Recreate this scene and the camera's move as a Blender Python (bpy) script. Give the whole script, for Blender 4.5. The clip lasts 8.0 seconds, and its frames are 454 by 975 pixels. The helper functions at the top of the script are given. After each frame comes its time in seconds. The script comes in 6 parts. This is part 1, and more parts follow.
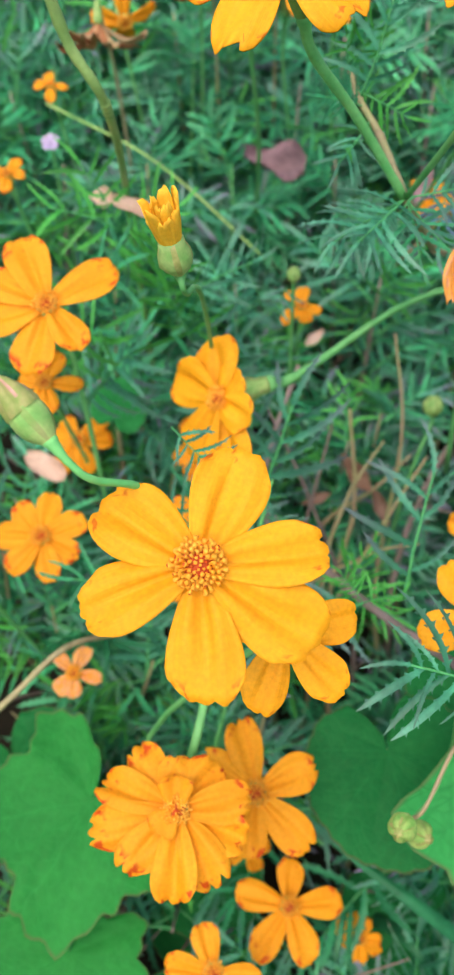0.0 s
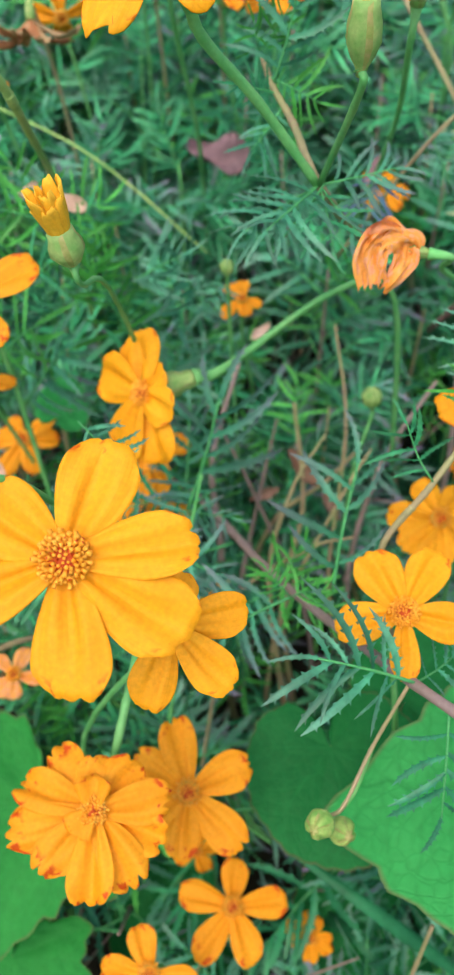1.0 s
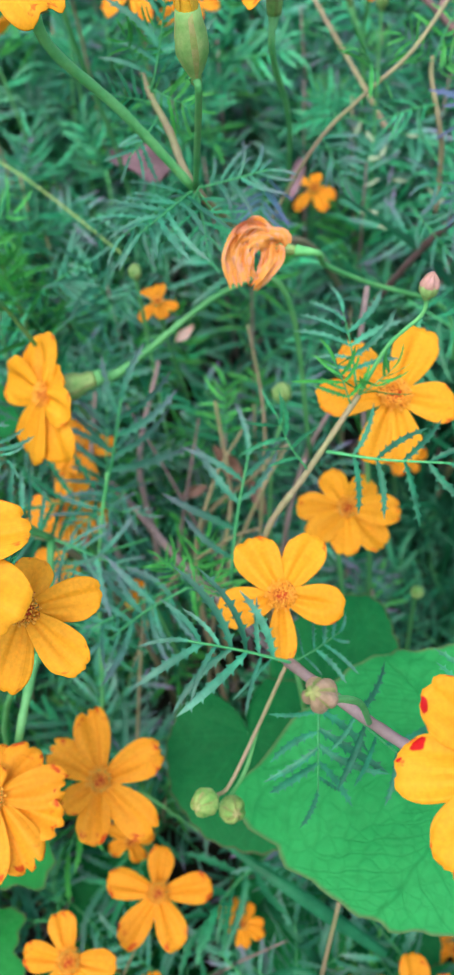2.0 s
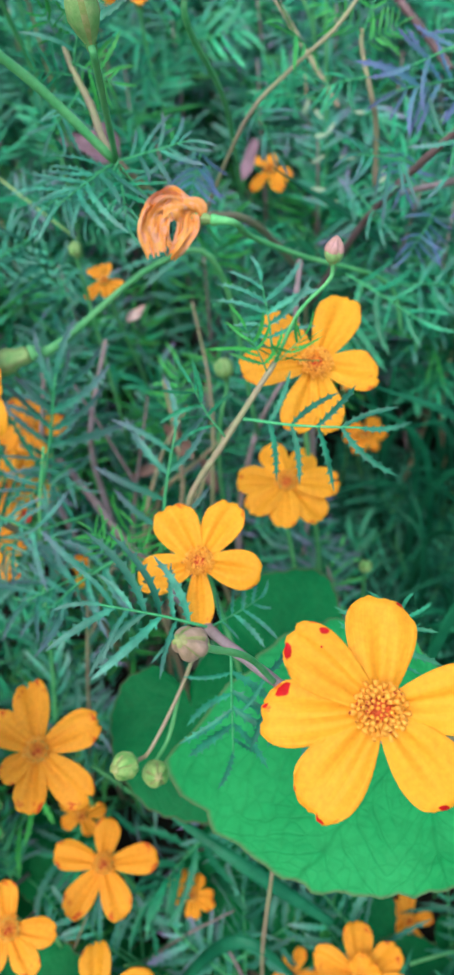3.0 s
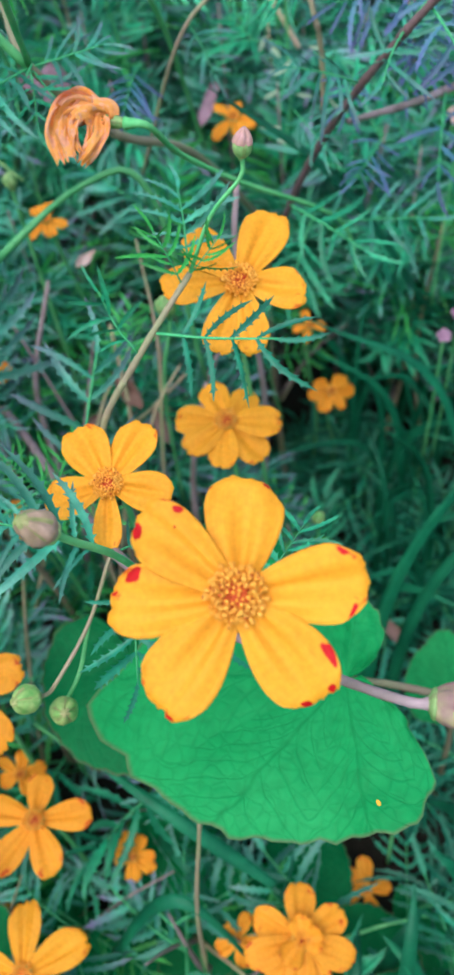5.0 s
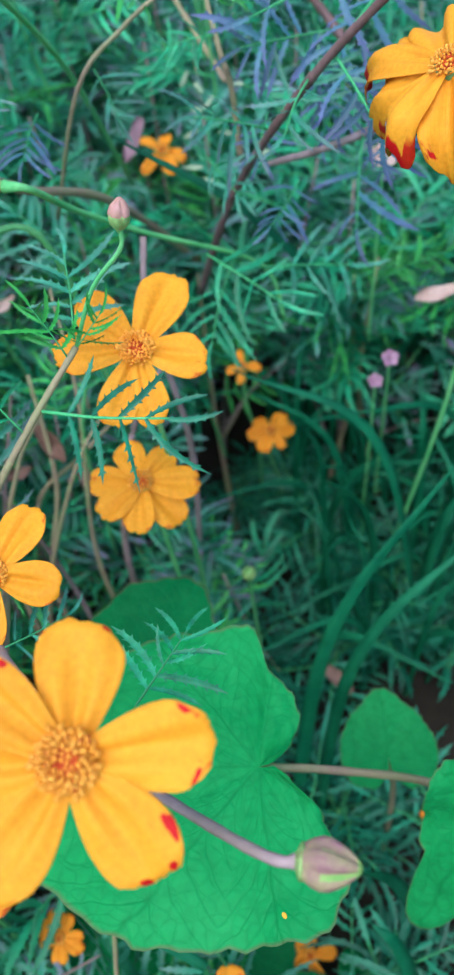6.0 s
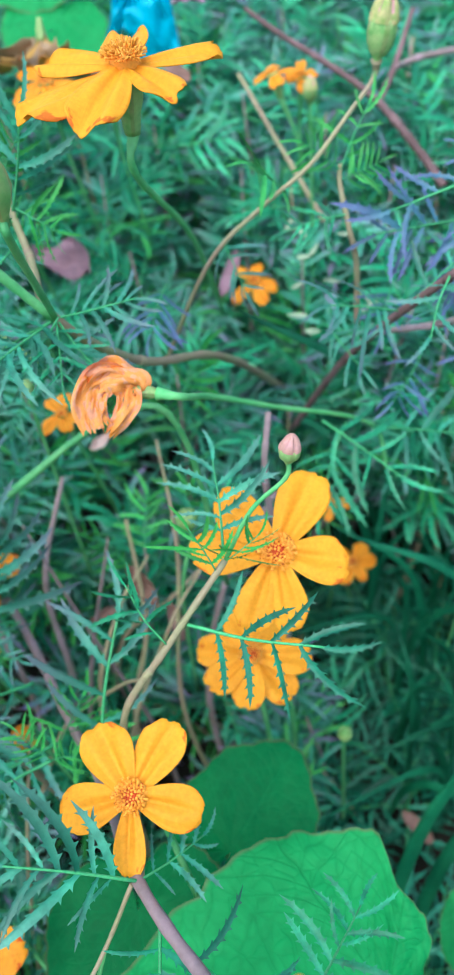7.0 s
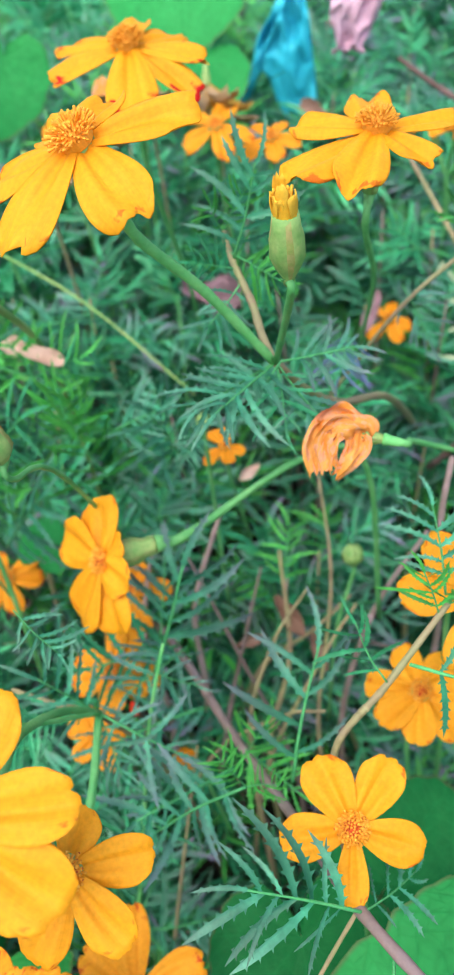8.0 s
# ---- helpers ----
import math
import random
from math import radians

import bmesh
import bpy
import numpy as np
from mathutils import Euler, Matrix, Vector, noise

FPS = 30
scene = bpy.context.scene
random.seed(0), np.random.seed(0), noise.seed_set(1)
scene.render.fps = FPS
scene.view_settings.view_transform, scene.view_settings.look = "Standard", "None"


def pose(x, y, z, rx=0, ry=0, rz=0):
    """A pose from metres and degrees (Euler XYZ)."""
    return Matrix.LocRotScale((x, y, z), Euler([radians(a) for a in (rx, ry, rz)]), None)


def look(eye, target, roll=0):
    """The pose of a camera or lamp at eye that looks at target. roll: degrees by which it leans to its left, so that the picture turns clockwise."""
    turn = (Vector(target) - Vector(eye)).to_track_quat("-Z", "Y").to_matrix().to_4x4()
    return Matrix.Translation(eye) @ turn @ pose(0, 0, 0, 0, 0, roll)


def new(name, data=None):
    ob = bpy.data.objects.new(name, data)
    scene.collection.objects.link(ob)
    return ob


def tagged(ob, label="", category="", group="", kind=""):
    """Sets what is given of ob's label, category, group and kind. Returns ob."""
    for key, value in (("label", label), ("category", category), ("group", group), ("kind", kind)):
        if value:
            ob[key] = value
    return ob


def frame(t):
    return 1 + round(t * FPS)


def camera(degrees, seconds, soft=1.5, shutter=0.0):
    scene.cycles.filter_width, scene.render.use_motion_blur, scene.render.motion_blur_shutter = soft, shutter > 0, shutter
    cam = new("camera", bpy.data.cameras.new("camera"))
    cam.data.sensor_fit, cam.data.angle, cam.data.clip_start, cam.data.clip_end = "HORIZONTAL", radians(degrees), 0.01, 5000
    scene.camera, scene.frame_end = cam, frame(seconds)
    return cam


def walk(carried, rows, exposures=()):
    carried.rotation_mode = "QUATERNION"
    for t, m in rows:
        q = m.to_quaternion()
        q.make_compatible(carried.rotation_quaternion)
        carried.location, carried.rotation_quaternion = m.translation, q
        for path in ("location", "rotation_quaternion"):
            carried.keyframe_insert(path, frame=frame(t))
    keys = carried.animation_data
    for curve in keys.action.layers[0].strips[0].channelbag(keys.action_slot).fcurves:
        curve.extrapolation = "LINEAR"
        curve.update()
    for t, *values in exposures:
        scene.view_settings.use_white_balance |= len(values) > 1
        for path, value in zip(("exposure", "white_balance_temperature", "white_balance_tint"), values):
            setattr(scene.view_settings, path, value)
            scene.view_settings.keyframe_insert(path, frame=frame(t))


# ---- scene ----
cam = camera(31.2, 8.0)
cam.data.dof.use_dof, cam.data.dof.focus_distance, cam.data.dof.aperture_fstop = True, 0.182, 30.0
PATH = [
    (0, (0.01, 0.002, 0.468), (-0.033, 1.333, -1.025), -1.5),
    (0.5, (0.021, 0.001, 0.464), (-0.032, 1.344, -1.017), -2.3),
    (1, (0.037, 0.003, 0.463), (-0.018, 1.336, -1.027), -3.0),
    (1.5, (0.052, 0.0, 0.463), (-0.017, 1.339, -1.021), -4.0),
    (2, (0.074, -0.007, 0.465), (0.006, 1.34, -1.012), -5.3),
    (3.5, (0.107, -0.02, 0.45), (0.016, 1.314, -1.037), -6.8),
    (4, (0.114, -0.025, 0.438), (0.011, 1.31, -1.048), -6.6),
    (5.5, (0.138, -0.019, 0.431), (0.027, 1.321, -1.05), -7.6),
    (6, (0.15, 0.002, 0.433), (0.085, 1.347, -1.046), -7.0),
    (6.5, (0.137, 0.020, 0.451), (0.132, 1.432, -0.965), -4.4),
    (7, (0.118, 0.039, 0.463), (0.022, 1.463, -0.937), -5.6),
    (7.5, (0.097, 0.039, 0.471), (-0.039, 1.493, -0.895), -5.8),
    (8, (0.067, 0.035, 0.477), (-0.11, 1.491, -0.883), -5.3),
]
walk(cam, [(t, look(eye, target, roll)) for t, eye, target, roll in PATH],
    [(0, 0.74, 7250, 10), (1.5, 0.68, 7050, 10), (2, 0.76, 6430, 10), (4, 0.66, 5860, 10), (5.5, 0.66, 5640, 10), (6, 0.67, 5580, 10), (6.5, 0.72, 5620, 10), (7, 0.91, 5650, 10), (7.5, 0.91, 6200, 10), (8, 0.89, 6720, 10)])


# world, sun, exposure
SUN_EL, SUN_AZ = radians(64), radians(205)
world = bpy.data.worlds.new("world")
scene.world = world
world.use_nodes = True
wn = world.node_tree.nodes
sky = wn.new("ShaderNodeTexSky")
sky.sky_type, sky.sun_disc = "NISHITA", False
sky.sun_elevation, sky.sun_rotation = SUN_EL, SUN_AZ
sky.air_density, sky.dust_density, sky.ozone_density = 1.0, 3.0, 1.0
wn["Background"].inputs["Strength"].default_value = 0.18
world.node_tree.links.new(sky.outputs["Color"], wn["Background"].inputs["Color"])
sun = new("sun", bpy.data.lights.new("sun", "SUN"))
sun.data.energy, sun.data.angle, sun.data.color = 1.0, radians(70), (1.0, 0.95, 0.86)
sun.matrix_world = look((0, 0, 0), (-math.sin(SUN_AZ) * math.cos(SUN_EL), -math.cos(SUN_AZ) * math.cos(SUN_EL), -math.sin(SUN_EL)))


# materials
def mat(name, dark, light, rough=0.6, scale=60.0, fine=600.0, bump=0.2, clear=0.0, vary=0.25, spec=0.3, detail=4.0):
    """A mottled surface: two colours, grain, bump, a share of light through it and a change from object to object."""
    m = bpy.data.materials.new(name)
    m.use_nodes = True
    t = m.node_tree
    n, l = t.nodes, t.links.new
    bsdf, out = n["Principled BSDF"], n["Material Output"]
    tc = n.new("ShaderNodeTexCoord")
    info = n.new("ShaderNodeObjectInfo")
    shift = n.new("ShaderNodeVectorMath")
    shift.operation = "ADD"
    spread = n.new("ShaderNodeMath")
    spread.operation, spread.inputs[1].default_value = "MULTIPLY", 7.0
    l(info.outputs["Random"], spread.inputs[0])
    l(tc.outputs["Object"], shift.inputs[0])
    l(spread.outputs[0], shift.inputs[1])
    big = n.new("ShaderNodeTexNoise")
    big.inputs["Scale"].default_value, big.inputs["Detail"].default_value = scale, detail
    small = n.new("ShaderNodeTexNoise")
    small.inputs["Scale"].default_value, small.inputs["Detail"].default_value = fine, 3.0
    l(shift.outputs[0], big.inputs["Vector"])
    l(shift.outputs[0], small.inputs["Vector"])
    ramp = n.new("ShaderNodeValToRGB")
    ramp.color_ramp.elements[0].position, ramp.color_ramp.elements[1].position = 0.3, 0.7
    ramp.color_ramp.elements[0].color, ramp.color_ramp.elements[1].color = (*dark, 1), (*light, 1)
    l(big.outputs["Fac"], ramp.inputs["Fac"])
    hsv = n.new("ShaderNodeHueSaturation")
    val = n.new("ShaderNodeMapRange")
    val.inputs["To Min"].default_value, val.inputs["To Max"].default_value = 1 - vary, 1 + vary
    l(info.outputs["Random"], val.inputs["Value"])
    grain = n.new("ShaderNodeMapRange")
    grain.inputs["To Min"].default_value, grain.inputs["To Max"].default_value = 0.8, 1.2
    l(small.outputs["Fac"], grain.inputs["Value"])
    mul = n.new("ShaderNodeMath")
    mul.operation = "MULTIPLY"
    l(val.outputs[0], mul.inputs[0])
    l(grain.outputs[0], mul.inputs[1])
    l(mul.outputs[0], hsv.inputs["Value"])
    l(ramp.outputs["Color"], hsv.inputs["Color"])
    l(hsv.outputs["Color"], bsdf.inputs["Base Color"])
    bsdf.inputs["Roughness"].default_value = rough
    bsdf.inputs["Specular IOR Level"].default_value = spec
    if bump:
        b = n.new("ShaderNodeBump")
        b.inputs["Strength"].default_value, b.inputs["Distance"].default_value = bump, 0.0006
        l(small.outputs["Fac"], b.inputs["Height"])
        l(b.outputs["Normal"], bsdf.inputs["Normal"])
    if clear:
        tr, mix = n.new("ShaderNodeBsdfTranslucent"), n.new("ShaderNodeMixShader")
        mix.inputs["Fac"].default_value = clear
        l(hsv.outputs["Color"], tr.inputs["Color"])
        l(bsdf.outputs[0], mix.inputs[1])
        l(tr.outputs[0], mix.inputs[2])
        l(mix.outputs[0], out.inputs["Surface"])
    return m


def colour_socket(m):
    """The socket that gives a mat() material its colour, for a layer on top."""
    hsv = next(n for n in m.node_tree.nodes if n.type == "HUE_SAT")
    return hsv.inputs["Color"]


def layer(m, fac, colour):
    """Lay a colour over what a mat() material shows, by a node output from 0 to 1."""
    t = m.node_tree
    sock = colour_socket(m)
    under = sock.links[0].from_socket
    mix = t.nodes.new("ShaderNodeMix")
    mix.data_type = "RGBA"
    a, b = [s for s in mix.inputs if s.type == "RGBA"]
    b.default_value = (*colour, 1)
    t.links.new(fac, mix.inputs[0])
    t.links.new(under, a)
    t.links.new([s for s in mix.outputs if s.type == "RGBA"][0], sock)


def node(m, kind, **inputs):
    n = m.node_tree.nodes.new(kind)
    for k, v in inputs.items():
        n.inputs[k.replace("_", " ")].default_value = v
    return n


def math_node(m, op, a, b=None, clamp=False):
    n = m.node_tree.nodes.new("ShaderNodeMath")
    n.operation, n.use_clamp = op, clamp
    for i, v in enumerate((a, b)):
        if v is None:
            continue
        if isinstance(v, (int, float)):
            n.inputs[i].default_value = v
        else:
            m.node_tree.links.new(v, n.inputs[i])
    return n.outputs[0]


def petal_material(name, dark, light, streak, blotch, blotch_at, blotch_from, vary=0.06, flecks=()):
    """Petal: fine ribs along its length, a warm streak on each side of the middle and worn or red patches at the rim."""
    m = mat(name, dark, light, rough=0.55, scale=90, fine=900, bump=0.12, clear=0.22, vary=vary, spec=0.2)
    t = m.node_tree
    l = t.links.new
    uv = node(m, "ShaderNodeUVMap")
    sep = node(m, "ShaderNodeSeparateXYZ")
    l(uv.outputs["UV"], sep.inputs[0])
    u, v = sep.outputs[0], sep.outputs[1]
    info = node(m, "ShaderNodeObjectInfo")
    # ribs
    rib = node(m, "ShaderNodeTexNoise", Scale=1.0, Detail=3.0)
    comb = node(m, "ShaderNodeCombineXYZ")
    l(math_node(m, "MULTIPLY", u, 34.0), comb.inputs[0])
    l(math_node(m, "MULTIPLY", v, 2.2), comb.inputs[1])
    l(math_node(m, "MULTIPLY", info.outputs["Random"], 50.0), comb.inputs[2])
    l(comb.outputs[0], rib.inputs["Vector"])
    ribs = math_node(m, "MULTIPLY", math_node(m, "SUBTRACT", rib.outputs["Fac"], 0.52), 2.2, True)
    layer(m, math_node(m, "MULTIPLY", ribs, 0.20), streak)
    # streaks beside the middle, fading to the rim
    off = math_node(m, "ABSOLUTE", math_node(m, "SUBTRACT", math_node(m, "ABSOLUTE", math_node(m, "SUBTRACT", u, 0.5)), 0.13))
    near = math_node(m, "SUBTRACT", 1.0, math_node(m, "MULTIPLY", off, 17.0), True)
    fade = math_node(m, "SUBTRACT", 1.1, math_node(m, "MULTIPLY", v, 1.25), True)
    layer(m, math_node(m, "MULTIPLY", math_node(m, "MULTIPLY", near, fade), 0.42), streak)
    # the throat is deeper
    throat = math_node(m, "SUBTRACT", 1.0, math_node(m, "MULTIPLY", v, 4.2), True)
    layer(m, math_node(m, "MULTIPLY", throat, 0.45), streak)
    # patches at the rim
    spot = node(m, "ShaderNodeTexNoise", Scale=1.0, Detail=2.5)
    comb2 = node(m, "ShaderNodeCombineXYZ")
    l(math_node(m, "MULTIPLY", u, 5.5), comb2.inputs[0])
    l(math_node(m, "MULTIPLY", v, 7.0), comb2.inputs[1])
    l(math_node(m, "MULTIPLY", info.outputs["Random"], 93.0), comb2.inputs[2])
    l(comb2.outputs[0], spot.inputs["Vector"])
    rim = math_node(m, "MULTIPLY", math_node(m, "SUBTRACT", v, blotch_from), 1 / (1.001 - blotch_from), True)
    side = math_node(m, "MULTIPLY", math_node(m, "ABSOLUTE", math_node(m, "SUBTRACT", u, 0.5)), 0.25)
    seen = math_node(m, "MULTIPLY", math_node(m, "SUBTRACT", math_node(m, "ADD", spot.outputs["Fac"], side), blotch_at), 16.0, True)
    layer(m, math_node(m, "MULTIPLY", seen, math_node(m, "MULTIPLY", rim, 2.5, True)), blotch)
    # single flecks: across, along, half width, half length
    for fu, fv, ru, rv in flecks:
        du = math_node(m, "DIVIDE", math_node(m, "SUBTRACT", u, fu), ru)
        dv = math_node(m, "DIVIDE", math_node(m, "SUBTRACT", v, fv), rv)
        far = math_node(m, "SQRT", math_node(m, "ADD", math_node(m, "MULTIPLY", du, du), math_node(m, "MULTIPLY", dv, dv)))
        rough_edge = math_node(m, "ADD", far, math_node(m, "MULTIPLY", math_node(m, "SUBTRACT", spot.outputs["Fac"], 0.5), 1.6))
        layer(m, math_node(m, "MULTIPLY", math_node(m, "SUBTRACT", 1.15, rough_edge), 3.5, True), (0.60, 0.008, 0.008))
    # relief of the ribs
    b = next(n for n in t.nodes if n.type == "BUMP")
    b2 = node(m, "ShaderNodeBump", Strength=0.2, Distance=0.0006)
    l(rib.outputs["Fac"], b2.inputs["Height"])
    l(b.outputs["Normal"], b2.inputs["Normal"])
    l(b2.outputs["Normal"], t.nodes["Principled BSDF"].inputs["Normal"])
    return m


GOLD, AMBER = (0.86, 0.36, 0.012), (0.90, 0.42, 0.020)
petal_gold = petal_material("petal_gold", GOLD, AMBER, (0.78, 0.24, 0.008), (0.70, 0.17, 0.01), 0.66, 0.84)
petal_red = petal_material("petal_red_tipped", GOLD, AMBER, (0.78, 0.26, 0.008), (0.60, 0.010, 0.008), 0.60, 0.82)
FLECKED = [petal_material("petal_flecked", GOLD, AMBER, (0.78, 0.26, 0.008), (0.72, 0.15, 0.01), 0.70, 0.86, flecks=f) for f in (
    ((0.80, 0.98, 0.07, 0.02),), ((0.10, 0.88, 0.07, 0.05), (0.88, 0.90, 0.10, 0.035)), ((0.07, 0.80, 0.06, 0.09), (0.72, 0.98, 0.06, 0.03), (0.30, 0.97, 0.05, 0.025)),
    ((0.30, 0.985, 0.10, 0.015),), ((0.86, 0.84, 0.12, 0.07), (0.62, 0.97, 0.05, 0.03)), ((0.30, 0.96, 0.13, 0.045), (0.93, 0.80, 0.07, 0.05), (0.70, 0.72, 0.02, 0.012)))]
petal_scarlet = petal_material("petal_scarlet_tip", GOLD, AMBER, (0.78, 0.26, 0.008), (0.66, 0.03, 0.008), 0.60, 0.80, flecks=((0.42, 0.99, 0.26, 0.055), (0.86, 0.86, 0.08, 0.08)))
petal_young = petal_material("petal_young", (0.92, 0.50, 0.035), (0.94, 0.60, 0.07), (0.86, 0.38, 0.02), (0.80, 0.30, 0.01), 0.68, 0.86)
petal_orange = petal_material("petal_orange", (0.86, 0.325, 0.012), (0.89, 0.385, 0.022), (0.76, 0.19, 0.010), (0.66, 0.09, 0.01), 0.61, 0.78)
petal_faded = petal_material("petal_faded", (0.82, 0.29, 0.035), (0.90, 0.46, 0.13), (0.62, 0.11, 0.02), (0.80, 0.38, 0.20), 0.57, 0.02)
floret_mat = mat("floret", (0.88, 0.36, 0.020), (0.95, 0.50, 0.070), rough=0.6, scale=260, fine=1500, bump=0.2, clear=0.15, vary=0.08)
throat_mat = mat("floret_throat", (0.40, 0.040, 0.004), (0.56, 0.09, 0.008), rough=0.7, scale=300, fine=1500, vary=0.1)
calyx_mat = mat("calyx", (0.17, 0.40, 0.10), (0.38, 0.52, 0.18), rough=0.5, scale=260, fine=900, bump=0.25, clear=0.1, vary=0.15)
seam_mat = mat("calyx_seam", (0.18, 0.34, 0.08), (0.34, 0.38, 0.15), rough=0.5, scale=260, fine=900, bump=0.2, clear=0.1, vary=0.15)
bud_mat = mat("bud_blush", (0.24, 0.36, 0.08), (0.50, 0.43, 0.18), rough=0.5, scale=380, fine=900, bump=0.2, clear=0.1, vary=0.2)
rosy_mat = mat("bud_rosy", (0.36, 0.26, 0.13), (0.58, 0.38, 0.26), rough=0.5, scale=300, fine=900, bump=0.25, clear=0.1, vary=0.1)
bud_green = mat("bud_green", (0.18, 0.44, 0.09), (0.46, 0.56, 0.17), rough=0.5, scale=320, fine=900, bump=0.25, clear=0.1, vary=0.15)
bud_mauve = mat("bud_mauve", (0.30, 0.14, 0.16), (0.40, 0.34, 0.16), rough=0.5, scale=300, fine=900, bump=0.25, clear=0.1, vary=0.1)
stem_mat = mat("stem_green", (0.08, 0.38, 0.11), (0.18, 0.50, 0.17), rough=0.5, scale=90, fine=700, bump=0.25, vary=0.2)
twig_mat = mat("stem_purple", (0.22, 0.17, 0.14), (0.36, 0.26, 0.26), rough=0.55, scale=70, fine=600, bump=0.35, vary=0.25)
dark_twig = mat("stem_dark", (0.13, 0.075, 0.065), (0.22, 0.13, 0.12), rough=0.55, scale=70, fine=600, bump=0.35, vary=0.15)
stem_pale = mat("stem_yellow_green", (0.15, 0.36, 0.09), (0.30, 0.44, 0.15), rough=0.5, scale=60, fine=600, bump=0.25, vary=0.15)
tan_mat = mat("stem_tan", (0.34, 0.24, 0.16), (0.30, 0.31, 0.14), rough=0.55, scale=60, fine=600, bump=0.3, vary=0.2)


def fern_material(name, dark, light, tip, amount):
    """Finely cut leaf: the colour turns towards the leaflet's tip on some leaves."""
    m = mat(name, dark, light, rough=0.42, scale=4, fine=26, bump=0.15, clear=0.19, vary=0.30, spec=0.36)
    uv = node(m, "ShaderNodeUVMap")
    sep = node(m, "ShaderNodeSeparateXYZ")
    m.node_tree.links.new(uv.outputs["UV"], sep.inputs[0])
    geo = node(m, "ShaderNodeNewGeometry")
    f = math_node(m, "MULTIPLY", math_node(m, "POWER", sep.outputs[1], 1.5), math_node(m, "MULTIPLY", geo.outputs["Random Per Island"], 1.8, True))
    layer(m, math_node(m, "MULTIPLY", f, amount), tip)
    # leaflets of one leaf differ in depth of colour
    hsv = next(n for n in m.node_tree.nodes if n.type == "HUE_SAT")
    base = hsv.inputs["Value"].links[0].from_socket
    each = math_node(m, "ADD", math_node(m, "MULTIPLY", geo.outputs["Random Per Island"], 0.75), 0.62)
    m.node_tree.links.new(math_node(m, "MULTIPLY", base, each), hsv.inputs["Value"])
    return m


fern_mat = fern_material("fern_green", (0.012, 0.205, 0.085), (0.048, 0.48, 0.205), (0.15, 0.40, 0.21), 0.4)
fern_grey = fern_material("fern_grey_green", (0.020, 0.21, 0.11), (0.075, 0.44, 0.250), (0.25, 0.32, 0.30), 0.7)
fern_purple = fern_material("fern_purple", (0.026, 0.22, 0.12), (0.070, 0.40, 0.22), (0.22, 0.14, 0.28), 1.0)
fern_fresh = fern_material("fern_fresh", (0.03, 0.32, 0.05), (0.09, 0.52, 0.10), (0.18, 0.50, 0.12), 0.35)
# dark teal near fronds; for the gap seedlings it puts shade into the colour
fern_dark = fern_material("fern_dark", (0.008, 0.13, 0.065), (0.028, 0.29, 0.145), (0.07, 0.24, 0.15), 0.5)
fern_violet = fern_material("fern_violet", (0.05, 0.17, 0.21), (0.09, 0.26, 0.30), (0.17, 0.155, 0.36), 1.4)
rachis_mat = mat("rachis", (0.04, 0.33, 0.11), (0.10, 0.42, 0.15), rough=0.5, scale=60, fine=500, vary=0.25)
grass_mat = mat("grass", (0.008, 0.12, 0.05), (0.025, 0.24, 0.1), rough=0.5, scale=40, fine=500, bump=0.2, clear=0.25, vary=0.3)
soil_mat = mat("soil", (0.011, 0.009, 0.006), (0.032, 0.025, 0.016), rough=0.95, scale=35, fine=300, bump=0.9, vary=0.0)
litter_mat = mat("dry_leaf", (0.16, 0.09, 0.06), (0.34, 0.21, 0.16), rough=0.8, scale=60, fine=500, bump=0.4, clear=0.15, vary=0.25)
straw_mat = mat("straw_petal", (0.38, 0.25, 0.13), (0.56, 0.40, 0.22), rough=0.8, scale=60, fine=500, bump=0.4, clear=0.2, vary=0.15)
rust_mat = mat("rust_petal", (0.34, 0.12, 0.05), (0.50, 0.22, 0.10), rough=0.8, scale=60, fine=500, bump=0.4, clear=0.15, vary=0.2)
scarlet_mat = mat("scarlet_petal", (0.50, 0.02, 0.008), (0.66, 0.05, 0.012), rough=0.5, scale=90, fine=600, bump=0.3, clear=0.2, vary=0.1)
ochre_mat = mat("ochre_leaf", (0.50, 0.28, 0.05), (0.66, 0.40, 0.09), rough=0.7, scale=60, fine=500, bump=0.4, clear=0.2, vary=0.1)
pale_leaf = mat("pale_leaf", (0.20, 0.34, 0.19), (0.40, 0.48, 0.30), rough=0.6, scale=80, fine=600, bump=0.3, clear=0.2, vary=0.2)
pale_mat = mat("pale_petal", (0.60, 0.39, 0.29), (0.80, 0.60, 0.48), rough=0.6, scale=90, fine=700, bump=0.3, clear=0.2, vary=0.1)
mauve_mat = mat("mauve_leaf", (0.19, 0.12, 0.13), (0.33, 0.20, 0.23), rough=0.7, scale=90, fine=500, bump=0.4, clear=0.15, vary=0.1)
blush_mat = mat("bud_pink", (0.50, 0.28, 0.20), (0.66, 0.36, 0.33), rough=0.5, scale=300, fine=900, bump=0.2, clear=0.1, vary=0.1)
light_pink = mat("pale_pink_film", (0.66, 0.38, 0.52), (0.80, 0.55, 0.66), rough=0.45, scale=40, fine=300, bump=0.2, clear=0.2, vary=0.0)
